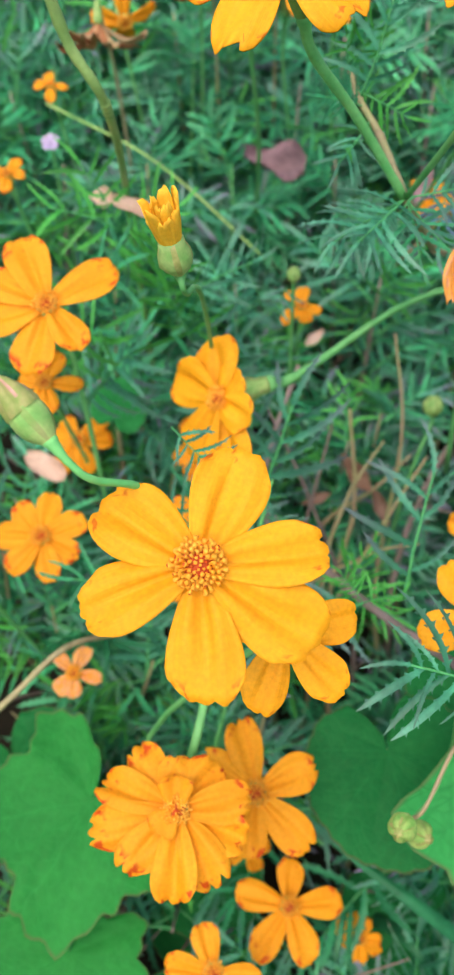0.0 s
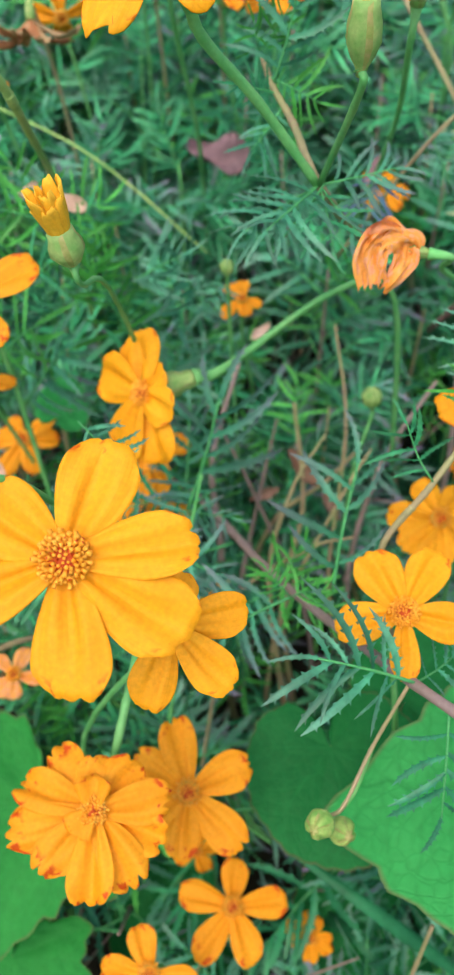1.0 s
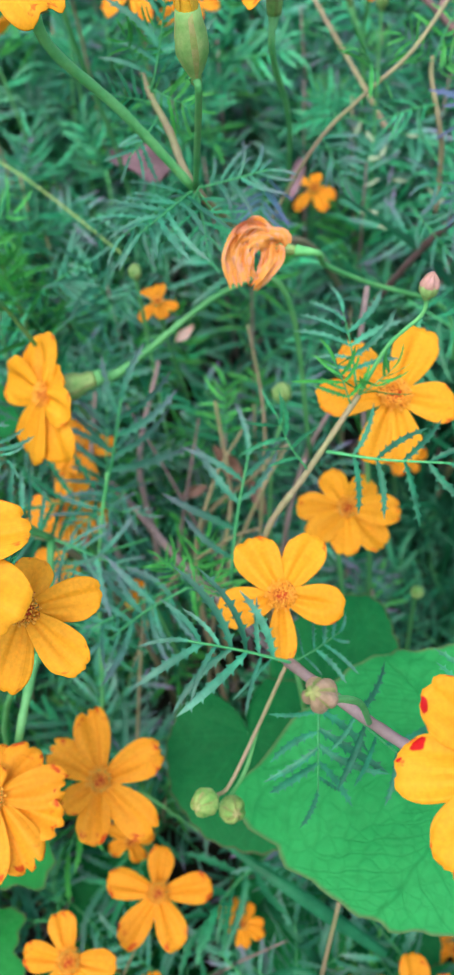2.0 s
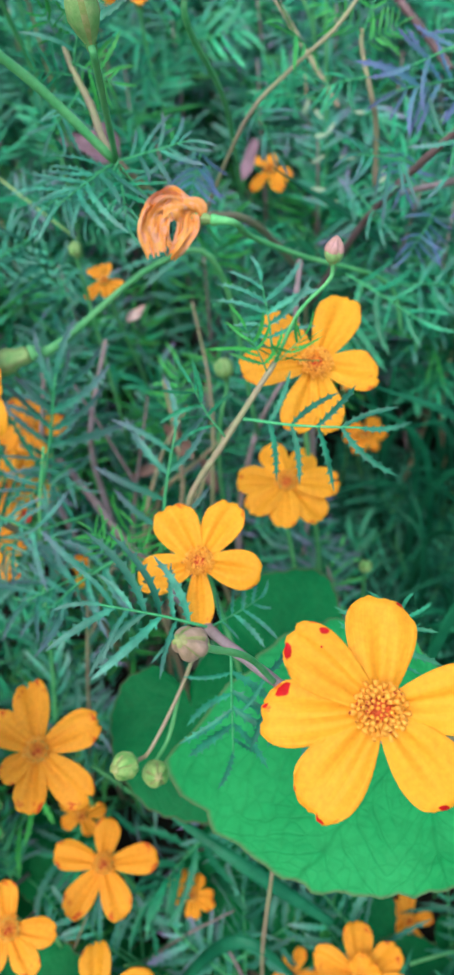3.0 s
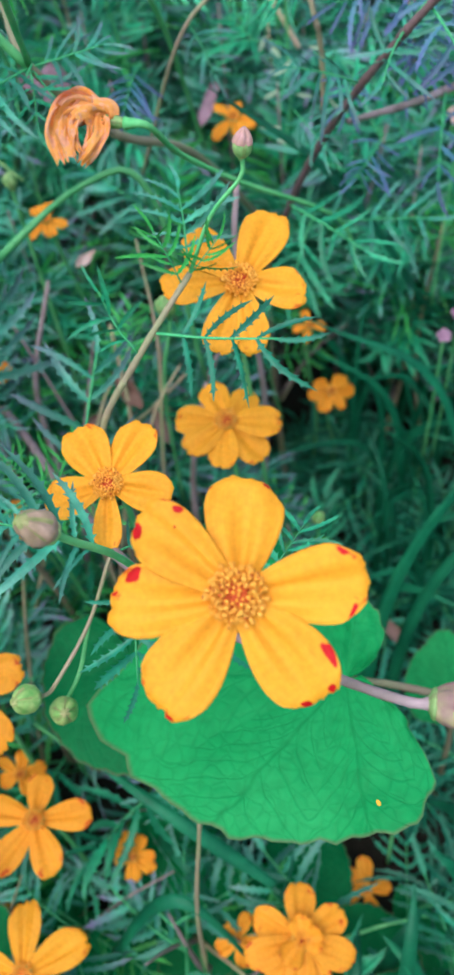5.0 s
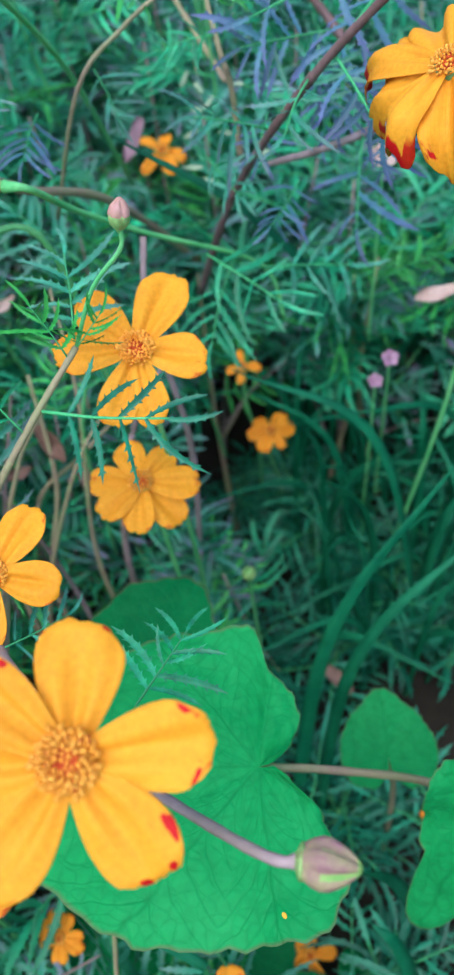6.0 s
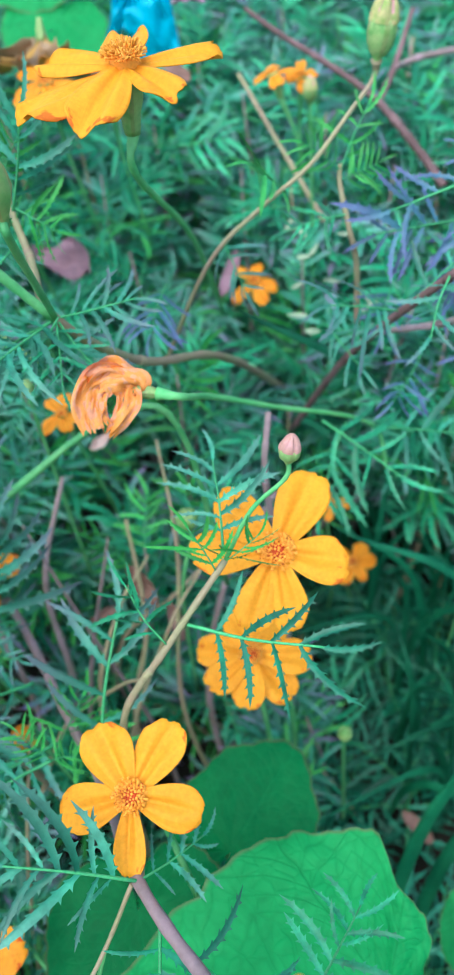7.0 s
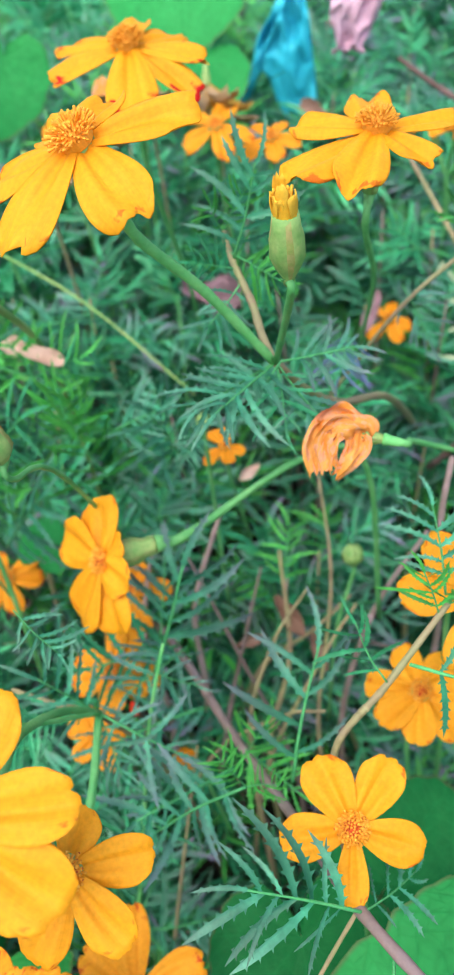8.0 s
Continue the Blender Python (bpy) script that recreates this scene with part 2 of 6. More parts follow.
pink_mat = mat("pink_petal", (0.38, 0.20, 0.28), (0.52, 0.32, 0.40), rough=0.5, scale=60, fine=500, bump=0.2, clear=0.25, vary=0.1)
lilac_mat = mat("lilac_petal", (0.45, 0.36, 0.62), (0.62, 0.52, 0.72), rough=0.5, scale=90, fine=700, clear=0.25, vary=0.15)
blue_mat = mat("turquoise_film", (0.02, 0.54, 0.70), (0.05, 0.66, 0.82), rough=0.45, scale=30, fine=260, bump=0.3, clear=0.2, vary=0.0)


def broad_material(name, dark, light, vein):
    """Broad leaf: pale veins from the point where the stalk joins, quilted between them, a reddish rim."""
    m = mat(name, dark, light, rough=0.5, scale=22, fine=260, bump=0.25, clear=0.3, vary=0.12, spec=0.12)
    t = m.node_tree
    uv = node(m, "ShaderNodeUVMap")
    sep = node(m, "ShaderNodeSeparateXYZ")
    t.links.new(uv.outputs["UV"], sep.inputs[0])
    u, v = sep.outputs[0], sep.outputs[1]
    tc = next(n for n in t.nodes if n.type == "TEX_COORD")
    sway = node(m, "ShaderNodeTexNoise", Scale=60.0, Detail=2.0)
    t.links.new(tc.outputs["Object"], sway.inputs["Vector"])
    wander = math_node(m, "MULTIPLY", math_node(m, "SUBTRACT", sway.outputs["Fac"], 0.5), 0.22)
    bent = math_node(m, "ADD", u, wander)
    saw = math_node(m, "ABSOLUTE", math_node(m, "SUBTRACT", math_node(m, "FRACT", bent), 0.5))
    wide = math_node(m, "DIVIDE", 0.022, math_node(m, "ADD", v, 0.08))
    main = math_node(m, "SUBTRACT", 1.0, math_node(m, "DIVIDE", saw, wide), True)
    # side veins leave the main ones forwards
    slant = math_node(m, "SUBTRACT", math_node(m, "MULTIPLY", math_node(m, "ADD", v, math_node(m, "MULTIPLY", wander, 0.5)), 7.0), math_node(m, "MULTIPLY", saw, 5.0))
    ladder = math_node(m, "ABSOLUTE", math_node(m, "SUBTRACT", math_node(m, "FRACT", slant), 0.5))
    side = math_node(m, "SUBTRACT", 1.0, math_node(m, "DIVIDE", ladder, 0.13), True)
    net = node(m, "ShaderNodeTexVoronoi", Scale=210.0)
    net.feature = "DISTANCE_TO_EDGE"
    warp = node(m, "ShaderNodeVectorMath")
    warp.operation = "MULTIPLY_ADD"
    t.links.new(sway.outputs["Color"], warp.inputs[0])
    warp.inputs[1].default_value = (0.006, 0.006, 0.006)
    t.links.new(tc.outputs["Object"], warp.inputs[2])
    t.links.new(warp.outputs[0], net.inputs["Vector"])
    fine = math_node(m, "SUBTRACT", 1.0, math_node(m, "MULTIPLY", net.outputs["Distance"], 6.0), True)
    layer(m, math_node(m, "MULTIPLY", fine, 0.20), vein)
    layer(m, math_node(m, "MULTIPLY", side, 0.24), vein)
    layer(m, math_node(m, "MULTIPLY", main, 0.42), vein)
    rim = math_node(m, "MULTIPLY", math_node(m, "SUBTRACT", v, 0.975), 40.0, True)
    layer(m, math_node(m, "MULTIPLY", rim, 0.6), (0.20, 0.10, 0.07))
    b = next(n for n in t.nodes if n.type == "BUMP")
    b2 = node(m, "ShaderNodeBump", Strength=0.34, Distance=0.0012)
    b2.invert = True
    t.links.new(math_node(m, "MAXIMUM", math_node(m, "MULTIPLY", fine, 0.45), math_node(m, "MAXIMUM", math_node(m, "MULTIPLY", side, 0.7), main)), b2.inputs["Height"])
    t.links.new(b.outputs["Normal"], b2.inputs["Normal"])
    t.links.new(b2.outputs["Normal"], t.nodes["Principled BSDF"].inputs["Normal"])
    return m


broad_bright = broad_material("broad_leaf_bright", (0.020, 0.31, 0.074), (0.042, 0.42, 0.108), (0.012, 0.21, 0.048))
broad_green = broad_material("broad_leaf_green", (0.012, 0.22, 0.042), (0.026, 0.31, 0.060), (0.030, 0.34, 0.075))
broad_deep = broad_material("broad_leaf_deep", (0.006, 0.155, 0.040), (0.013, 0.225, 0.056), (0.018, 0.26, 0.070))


# building helpers
PLACE = {}


def thing(name, at, label, category, group="", kind=""):
    ob = new(name)
    ob.empty_display_size = 0.01
    ob.location = at
    PLACE[ob] = Matrix.Translation(at)
    return tagged(ob, label, category, group, kind)


def hang(ob, parent, m):
    """Put ob under parent so that its pose in the world is m."""
    ob.parent = parent
    ob.matrix_basis = PLACE[parent].inverted() @ m
    PLACE[ob] = m.copy()
    return ob


def mesh_of(name, bm, *materials, smooth=True):
    me = bpy.data.meshes.new(name)
    bm.normal_update()
    bm.to_mesh(me)
    bm.free()
    for m in materials:
        me.materials.append(m)
    if smooth:
        me.shade_smooth()
    return me


def part(name, bm, material, parent, label="", m=None):
    """One mesh object under a thing or a part; without m the mesh is in world metres."""
    me = bm if isinstance(bm, bpy.types.Mesh) else mesh_of(name, bm, material)
    if m is None:
        o = PLACE[parent].translation
        me.transform(Matrix.Translation(-o))
        m = Matrix.Translation(o)
    ob = hang(new(name, me), parent, m)
    return tagged(ob, label)


def facing(c, n, spin=0.0):
    """A pose at c whose z is n and whose x lies towards the world's x."""
    n = Vector(n).normalized()
    r = Vector((1, 0, 0)) - n.x * n
    r.normalize()
    u = n.cross(r)
    return Matrix((( r.x, u.x, n.x, c[0]), (r.y, u.y, n.y, c[1]), (r.z, u.z, n.z, c[2]), (0, 0, 0, 1))) @ Matrix.Rotation(radians(spin), 4, "Z")


def along(base, tip, normal):
    """A pose at base whose y points to tip and whose z is near normal."""
    y = (Vector(tip) - Vector(base)).normalized()
    x = y.cross(Vector(normal)).normalized()
    z = x.cross(y)
    return Matrix(((x.x, y.x, z.x, base[0]), (x.y, y.y, z.y, base[1]), (x.z, y.z, z.z, base[2]), (0, 0, 0, 1)))


def curve_points(points, steps):
    """A smooth line through the points."""
    p = [Vector(q) for q in points]
    if len(p) == 2:
        return [p[0].lerp(p[1], i / steps) for i in range(steps + 1)]
    p = [2 * p[0] - p[1]] + p + [2 * p[-1] - p[-2]]
    out = []
    for i in range(1, len(p) - 2):
        a, b, c, d = p[i - 1 : i + 3]
        for k in range(steps):
            t = k / steps
            out.append(0.5 * (2 * b + (c - a) * t + (2 * a - 5 * b + 4 * c - d) * t * t + (3 * b - a - 3 * c + d) * t ** 3))
    return out + [p[-2]]


def tube(bm, points, r0, r1, sides=8, steps=6, lumps=0.06, flare=0.0, swell=0.2):
    """A round stalk along the points, from radius r0 to r1; flare widens its far end."""
    line = curve_points(points, steps)
    n = len(line)
    up = Vector((0.31, 0.9, 0.2)).normalized()
    rings = []
    for i, c in enumerate(line):
        d = (line[min(i + 1, n - 1)] - line[max(i - 1, 0)]).normalized()
        a = d.cross(up).normalized()
        b = d.cross(a)
        f = i / (n - 1)
        r = (r0 + (r1 - r0) * f) * (1 + lumps * math.sin(i * 2.3 + r0 * 9e3)) + flare * max(0.0, (f - 1 + swell) / swell) ** 2
        rings.append([bm.verts.new(c + r * (math.cos(t) * a + math.sin(t) * b)) for t in [2 * math.pi * k / sides for k in range(sides)]])
    for p, q in zip(rings, rings[1:]):
        for k in range(sides):
            bm.faces.new((p[k], p[(k + 1) % sides], q[(k + 1) % sides], q[k]))
    bm.faces.new(rings[0][::-1])
    bm.faces.new(rings[-1])
    return bm


def petal_mesh(name, length, width, material, droop=0.12, cup=0.10, notch=0.05, wave=0.0, seed=0, narrow=0.24, thick=0.00028, cols=18, rows=13, curl=0.0):
    """A petal along y, face to z: narrow foot, broad rim with shallow notches, two furrows, a rim that droops or curls."""
    rnd = random.Random(seed)
    k1, k2, tilt = rnd.uniform(-0.35, -0.15), rnd.uniform(0.15, 0.4), rnd.uniform(-0.05, 0.05)
    d1, d2 = notch * rnd.uniform(0.1, 1.1), notch * rnd.uniform(0.0, 0.9)
    ph = rnd.uniform(0, 6)
    wide, square, fold, deep = rnd.uniform(0.70, 0.80), rnd.uniform(0.12, 0.18), rnd.uniform(-0.2, 0.2), rnd.uniform(0.02, 0.06)
    bm = bmesh.new()
    uvs = bm.loops.layers.uv.new("UVMap")
    where = {}
    sheets = []
    for side in (0, 1):
        grid = []
        for j in range(rows + 1):
            v = j / rows
            h = narrow + (1 - narrow) * math.sin(min(1.0, v / wide) * math.pi / 2) ** 1.15
            if v > wide:
                h *= 1 - 0.14 * ((v - wide) / (1 - wide)) ** 2
            row = []
            for i in range(cols + 1):
                u = 2 * i / cols - 1
                x = 0.5 * width * h * u
                rim = square * abs(u) ** 3.3 + d1 * math.exp(-((u - k1) / 0.10) ** 2) + d2 * math.exp(-((u - k2) / 0.10) ** 2) + tilt * u + 0.008 * math.sin(8 * u + ph) + 0.005 * math.sin(23 * u + 2 * ph)
                y = length * v * (1 - rim * v ** 3)
                z = -droop * length * v * v + cup * width * (u * u) * (0.3 + 0.7 * v) - 0.042 * width * math.cos(u * 6.6) * math.sin(math.pi * min(1, v * 1.05))
                z += wave * width * v * v * math.sin(4.2 * u + ph) + 0.02 * width * v * math.sin(7 * v + 3 * u + ph)
                z -= deep * width * math.exp(-((u - fold) / 0.11) ** 2) * math.sin(math.pi * min(1, v * 0.95))
                z -= curl * length * max(0.0, v - 0.7) ** 2 * 6
                vert = bm.verts.new((x, y, z - side * thick))
                where[vert] = (u * 0.5 + 0.5, v)
                row.append(vert)
            grid.append(row)
        sheets.append(grid)
    for side, grid in enumerate(sheets):
        for a, b in zip(grid, grid[1:]):
            for i in range(cols):
                q = (a[i], a[i + 1], b[i + 1], b[i])
                bm.faces.new(q if side == 0 else q[::-1])
    top, low = sheets
    edge = [(top[0], low[0], 1), (top[-1], low[-1], 0), ([r[0] for r in top], [r[0] for r in low], 0), ([r[-1] for r in top], [r[-1] for r in low], 1)]
    for a, b, flip in edge:
        for i in range(len(a) - 1):
            q = (a[i], a[i + 1], b[i + 1], b[i])
            bm.faces.new(q[::-1] if flip else q)
    for f in bm.faces:
        for lp in f.loops:
            lp[uvs].uv = where[lp.vert]
    return mesh_of(name, bm, material)


def floret_disk(radius, height, count, seed, hole=True):
    """The yellow centre: little tubular florets packed in a spiral over a dome, buds in the middle."""
    rnd = random.Random(seed)
    bm = bmesh.new()
    dome = bmesh.ops.create_uvsphere(bm, u_segments=16, v_segments=8, radius=1.0, matrix=Matrix.Diagonal((radius * 0.88, radius * 0.88, height * (0.42 if hole else 0.66), 1)))
    for v in dome["verts"]:
        if v.co.z < 0:
            v.co.z *= 0.3
    for f in bm.faces:
        c = f.calc_center_median()
        f.material_index = 1 if hole and c.x ** 2 + c.y ** 2 < (0.5 * radius) ** 2 else 0
    for k in range(count):
        f = math.sqrt((k + 0.5) / count)
        a = k * 2.39996
        inner_bud = f < (0.40 if hole else 0.15)
        r = radius * f
        z = height * (0.85 * math.sqrt(max(0.0, 1 - 0.8 * f * f)) + (0.05 if not inner_bud else (-0.22 if hole else -0.08)))
        lean = (1.15 if hole else 1.35) * f + (0.0 if hole else rnd.uniform(-0.3, 0.3))
        axis = Vector((math.cos(a) * math.sin(lean), math.sin(a) * math.sin(lean), math.cos(lean)))
        base = Vector((r * math.cos(a) * 0.9, r * math.sin(a) * 0.9, z * 0.55))
        s = radius * (0.088 if inner_bud else (0.112 if hole else 0.072)) * rnd.uniform(0.75, 1.25)
        ln = radius * (0.22 if inner_bud else (0.34 if hole else 0.52)) * rnd.uniform(0.6, 1.35)
        m = facing(base, axis, rnd.uniform(0, 72))
        rings = []
        profile = ((0.5, 0.0), (0.8, 0.6), (1.0, 0.85), (0.35, 1.0)) if inner_bud else ((0.5, 0.0), (0.8, 0.55), (1.25, 0.9), (0.6, 1.0))
        for rr, zz in profile:
            rings.append([bm.verts.new(m @ Vector((s * rr * (1 if q % 2 == 0 or rr < 1.2 else 0.55) * math.cos(q * math.pi / 3), s * rr * (1 if q % 2 == 0 or rr < 1.2 else 0.55) * math.sin(q * math.pi / 3), ln * zz))) for q in range(6)])
        for p, q in zip(rings, rings[1:]):
            for i in range(6):
                bm.faces.new((p[i], p[(i + 1) % 6], q[(i + 1) % 6], q[i]))
        end = bm.faces.new(rings[-1])
        if not inner_bud and rnd.random() < (0.12 if hole else 0.06):
            end.material_index = 1
        elif inner_bud and hole and rnd.random() < 0.14:
            for fc in {fc for ring in rings[1:] for v in ring for fc in v.link_faces}:
                fc.material_index = 1
    return mesh_of("disk", bm, floret_mat, throat_mat)


def lathe_calyx(length, radius, foot, mouth=0.85, seed=0, teeth=0.07, seam=None):
    """The green cup below a head: ribbed, swelling, with pointed teeth at its mouth; from z = -length to 0."""
    bm = bmesh.new()
    n = 16
    rings = []
    for s, w in ((0.0, foot / radius), (0.12, foot / radius * 1.15), (0.3, 0.62), (0.5, 0.86), (0.72, 1 - 0.45 * (1 - mouth)), (0.9, min(1.0, mouth * 1.07)), (1.0, mouth)):
        ring = []
        for k in range(n):
            a = 2 * math.pi * k / n
            rib = 1 + (0.07 if k % 2 else -0.03) * math.sin(math.pi * min(1, s * 1.2))
            tip = teeth * length if (s == 1.0 and k % 2) else 0.0
            ring.append(bm.verts.new((radius * w * rib * math.cos(a), radius * w * rib * math.sin(a), -length * (1 - s) + tip)))
        rings.append(ring)
    for p, q in zip(rings, rings[1:]):
        for i in range(n):
            bm.faces.new((p[i], p[(i + 1) % n], q[(i + 1) % n], q[i])).material_index = 1 if i % 4 == 0 else 0
    bm.faces.new(rings[0][::-1])
    bm.faces.new(rings[-1])
    return mesh_of("calyx", bm, calyx_mat, seam or seam_mat)


DISK_WIDE = floret_disk(0.0050, 0.0036, 86, 1)
DISK_SMALL = floret_disk(0.0041, 0.0031, 62, 2)
DISK_TALL = floret_disk(0.0045, 0.0068, 130, 3, hole=False)
CALYX = lathe_calyx(0.017, 0.0042, 0.0021)
FLOWERS = "marigold blooms in the bed"
CLEAR = []


def head_stem(c, n, foot, drop=0.017, bend=0.03, via=()):
    c, n, foot = Vector(c), Vector(n).normalized(), Vector(foot)
    top = c - n * drop
    if via:
        return [foot, *via, top - n * 0.012, top]
    mid = top - n * bend
    return [foot, foot.lerp(mid, 0.55) + Vector((0.004, -0.003, 0.0)), mid, top]


def marigold(c, n, petals, foot, label, material=petal_gold, disk=DISK_SMALL, scale=1.0, droop=0.10, cup=0.08, wave=0.03, notch=0.04, lift=0.0, via=(), stem_r=0.0010, seed=0, inner=0, clear=0.14, name="marigold_flower", curl=0.0, calyx=True, stem_material=None, cal=1.0, cup_n=None, cup_shift=(0, 0, 0), flare=0.0009, swell=0.2, cup_mesh=None):
    """One bloom on its stalk. petals: angle in degrees, length and width in mm; n: the way it faces; foot: where its stalk starts."""
    m = facing(c, n)
    t = thing(name, foot, label, "flower", FLOWERS)
    cup_n = cup_n or n
    cup_c = Vector(c) + Vector(cup_shift)
    pts = head_stem(cup_c, cup_n, foot, via=via, drop=0.017 * scale * cal)
    part("stem", tube(bmesh.new(), pts, stem_r, stem_r * 1.1, flare=flare, swell=swell), stem_material or stem_mat, t)
    if calyx:
        part("calyx", cup_mesh or CALYX, None, t, "ribbed green calyx", facing(cup_c, cup_n) @ Matrix.Scale(scale * cal, 4))
    part("disk", disk, None, t, "packed orange florets", m @ Matrix.Translation((0, 0, 0.0006)) @ Matrix.Scale(scale, 4))
    for k, (a, ln, w) in enumerate(petals):
        rnd = random.Random(seed * 97 + k)
        me = petal_mesh("petal", ln / 1000 * 1.03, w / 1000, material[k] if isinstance(material, list) else material, droop=droop + rnd.uniform(-0.05, 0.05), cup=cup + rnd.uniform(-0.03, 0.03), notch=notch, wave=wave, seed=seed * 31 + k, curl=curl)
        tilt = Matrix.Rotation(radians(lift + rnd.uniform(-5, 5)), 4, "X") @ Matrix.Rotation(radians(rnd.uniform(-9, 9)), 4, "Y")
        part("petal", me, None, t, "", m @ Matrix.Translation((0, 0, (k % 3) * 0.0005 - 0.0003)) @ Matrix.Rotation(radians(a - 90), 4, "Z") @ tilt)
    for k in range(inner):
        rnd = random.Random(seed * 53 + k)
        me = petal_mesh("petal", rnd.uniform(0.008, 0.013), rnd.uniform(0.009, 0.012), material, droop=0.05, cup=0.2, notch=0.1, wave=0.14, seed=seed * 77 + k, cols=6, rows=6)
        part("petal", me, None, t, "", m @ Matrix.Translation((0, 0, 0.0016)) @ Matrix.Rotation(k * 2.4, 4, "Z") @ Matrix.Rotation(radians(rnd.uniform(6, 20)), 4, "X"))
    if clear:
        c, n = Vector(c), Vector(n).normalized()
        CLEAR.append((c, n, clear, max(p[1] for p in petals) / 1000))
    return t


def bud(c, axis, length, radius, foot, label, tip_material, tip=0.45, via=(), stem_r=0.0008, florets=0, seed=0, stem_material=None, flare=False):
    """A closed head: ribbed cup, then folded petals at its tip; axis points from the cup to the tip, c is its middle."""
    axis, c = Vector(axis).normalized(), Vector(c)
    mouth = c + axis * length * (0.5 - tip)
    m = facing(mouth, axis)
    t = thing("marigold_bud", foot, label, "flower bud", "marigold buds in the bed")
    low = mouth - axis * length * (1 - tip)
    part("stem", tube(bmesh.new(), [Vector(foot), *via, low - axis * 0.005, low + axis * 0.001], stem_r, stem_r, flare=radius * 0.25), stem_material or stem_mat, t)
    part("calyx", lathe_calyx(length * (1 - tip) + 0.0005, radius * (0.66 if tip > 0.8 else 1.0), stem_r * 1.3, 0.66 if florets else 0.93, seed, seam=bud_mat if florets else None), None, t, "", m)
    rnd = random.Random(seed)
    if florets:
        for k in range(florets):
            me = petal_mesh("petal", length * tip * rnd.uniform(0.75, 1.15), radius * rnd.uniform(0.45, 0.85), tip_material, droop=rnd.uniform(-0.06, 0.06), cup=0.22, notch=0.16, wave=0.08, seed=seed * 13 + k, cols=6, rows=6, narrow=0.5)
            stand = Matrix.Rotation(k * 2.4, 4, "Z") @ Matrix.Translation((0, radius * (0.46 if k > 2 else 0.2), -0.001)) @ Matrix.Rotation(radians(rnd.uniform(74, 86) if flare and k > 3 else rnd.uniform(76, 94)), 4, "X")
            part("petal", me, None, t, "ragged folded petal", m @ stand)
    else:
        bm = bmesh.new()
        n = 30
        rings = []
        for s in (0.0, 0.15, 0.3, 0.45, 0.6, 0.75, 0.88, 0.96):
            w = math.cos(s * math.pi / 2) ** 0.62 * 0.95
            if tip > 0.8:
                w *= 0.62 + 0.42 * math.sin(min(1.0, s / 0.5) * math.pi / 2)
            ring = []
            for k in range(n):
                a = 2 * math.pi * k / n
                w2 = radius * w * (1.08 - 0.46 * (1 - abs(math.sin(2.5 * a))) ** 1.6 * min(1, 0.25 + s))
                ring.append(bm.verts.new((w2 * math.cos(a + s * 0.25), w2 * math.sin(a + s * 0.25), length * tip * (s + 0.06 * math.sin(a + seed) * s))))
            rings.append(ring)
        for j, (p, q) in enumerate(zip(rings, rings[1:])):
            for i in range(n):
                bm.faces.new((p[i], p[(i + 1) % n], q[(i + 1) % n], q[i])).material_index = 1 if j > 5 or (j > 1 and i % 6 == 0) else 0
        bm.faces.new(rings[-1]).material_index = 1
        bm = mesh_of("petal_tip", bm, tip_material, blush_mat if tip_material in (bud_mat, blush_mat) else bud_mat if tip_material in (bud_green, rosy_mat) else bud_green if tip_material is bud_mauve else tip_material)
        part("petal_tip", bm, None, t, "folded petals at the tip", m)
    CLEAR.append((c, Vector((0, -0.5, 0.86)), 0.1, radius))
    return t


def leaflet(bm, uvs, m, length, width, teeth, bend, twist=0.0):
    """One narrow, toothed leaflet along y in the pose m."""
    mid, left, right, where = [], [], [], {}
    arc = 0.38 * math.sin(length * 91 + bend * 37)

    def half(s):
        return 0.5 * width * (0.22 + 0.78 * math.sin(math.pi * min(1.0, 0.12 + 0.80 * s)) if s < 0.97 else 0.08)

    for k in range(teeth + 1):
        s = k / teeth
        w = half(s)
        z = -bend * length * s * s
        a = twist * s
        x = arc * length * s * s
        mid.append(bm.verts.new(m @ Vector((x, length * s, z - 0.15 * w))))
        right.append(bm.verts.new(m @ Vector((x + w * math.cos(a), length * s, z + w * (0.25 + math.sin(a))))))
        left.append(bm.verts.new(m @ Vector((x - w * math.cos(a), length * s, z + w * (0.25 - math.sin(a))))))
        for v in (mid[-1], right[-1], left[-1]):
            where[v] = s
    faces = []
    for k in range(teeth):
        s = (k + 1.05) / teeth
        w = half(min(0.9, s)) + 0.46 * width
        for sgn, side in ((1, right), (-1, left)):
            q = (mid[k], side[k], side[k + 1], mid[k + 1])
            faces.append(bm.faces.new(q if sgn > 0 else q[::-1]))
            if k < teeth - 1:
                tip = bm.verts.new(m @ Vector((sgn * w + arc * length * s * s, length * s, -bend * length * s * s + 0.3 * w)))
                low = bm.verts.new(m @ Vector((sgn * half((k + 0.62) / teeth) * 0.96 + arc * length * ((k + 0.62) / teeth) ** 2, length * (k + 0.62) / teeth, -bend * length * s * s + 0.25 * half(s))))
                where[tip] = where[low] = s
                q = (low, tip, side[k + 1])
                faces.append(bm.faces.new(q if sgn > 0 else q[::-1]))
    for f in faces:
        for lp in f.loops:
            lp[uvs].uv = (0.5, where[lp.vert])


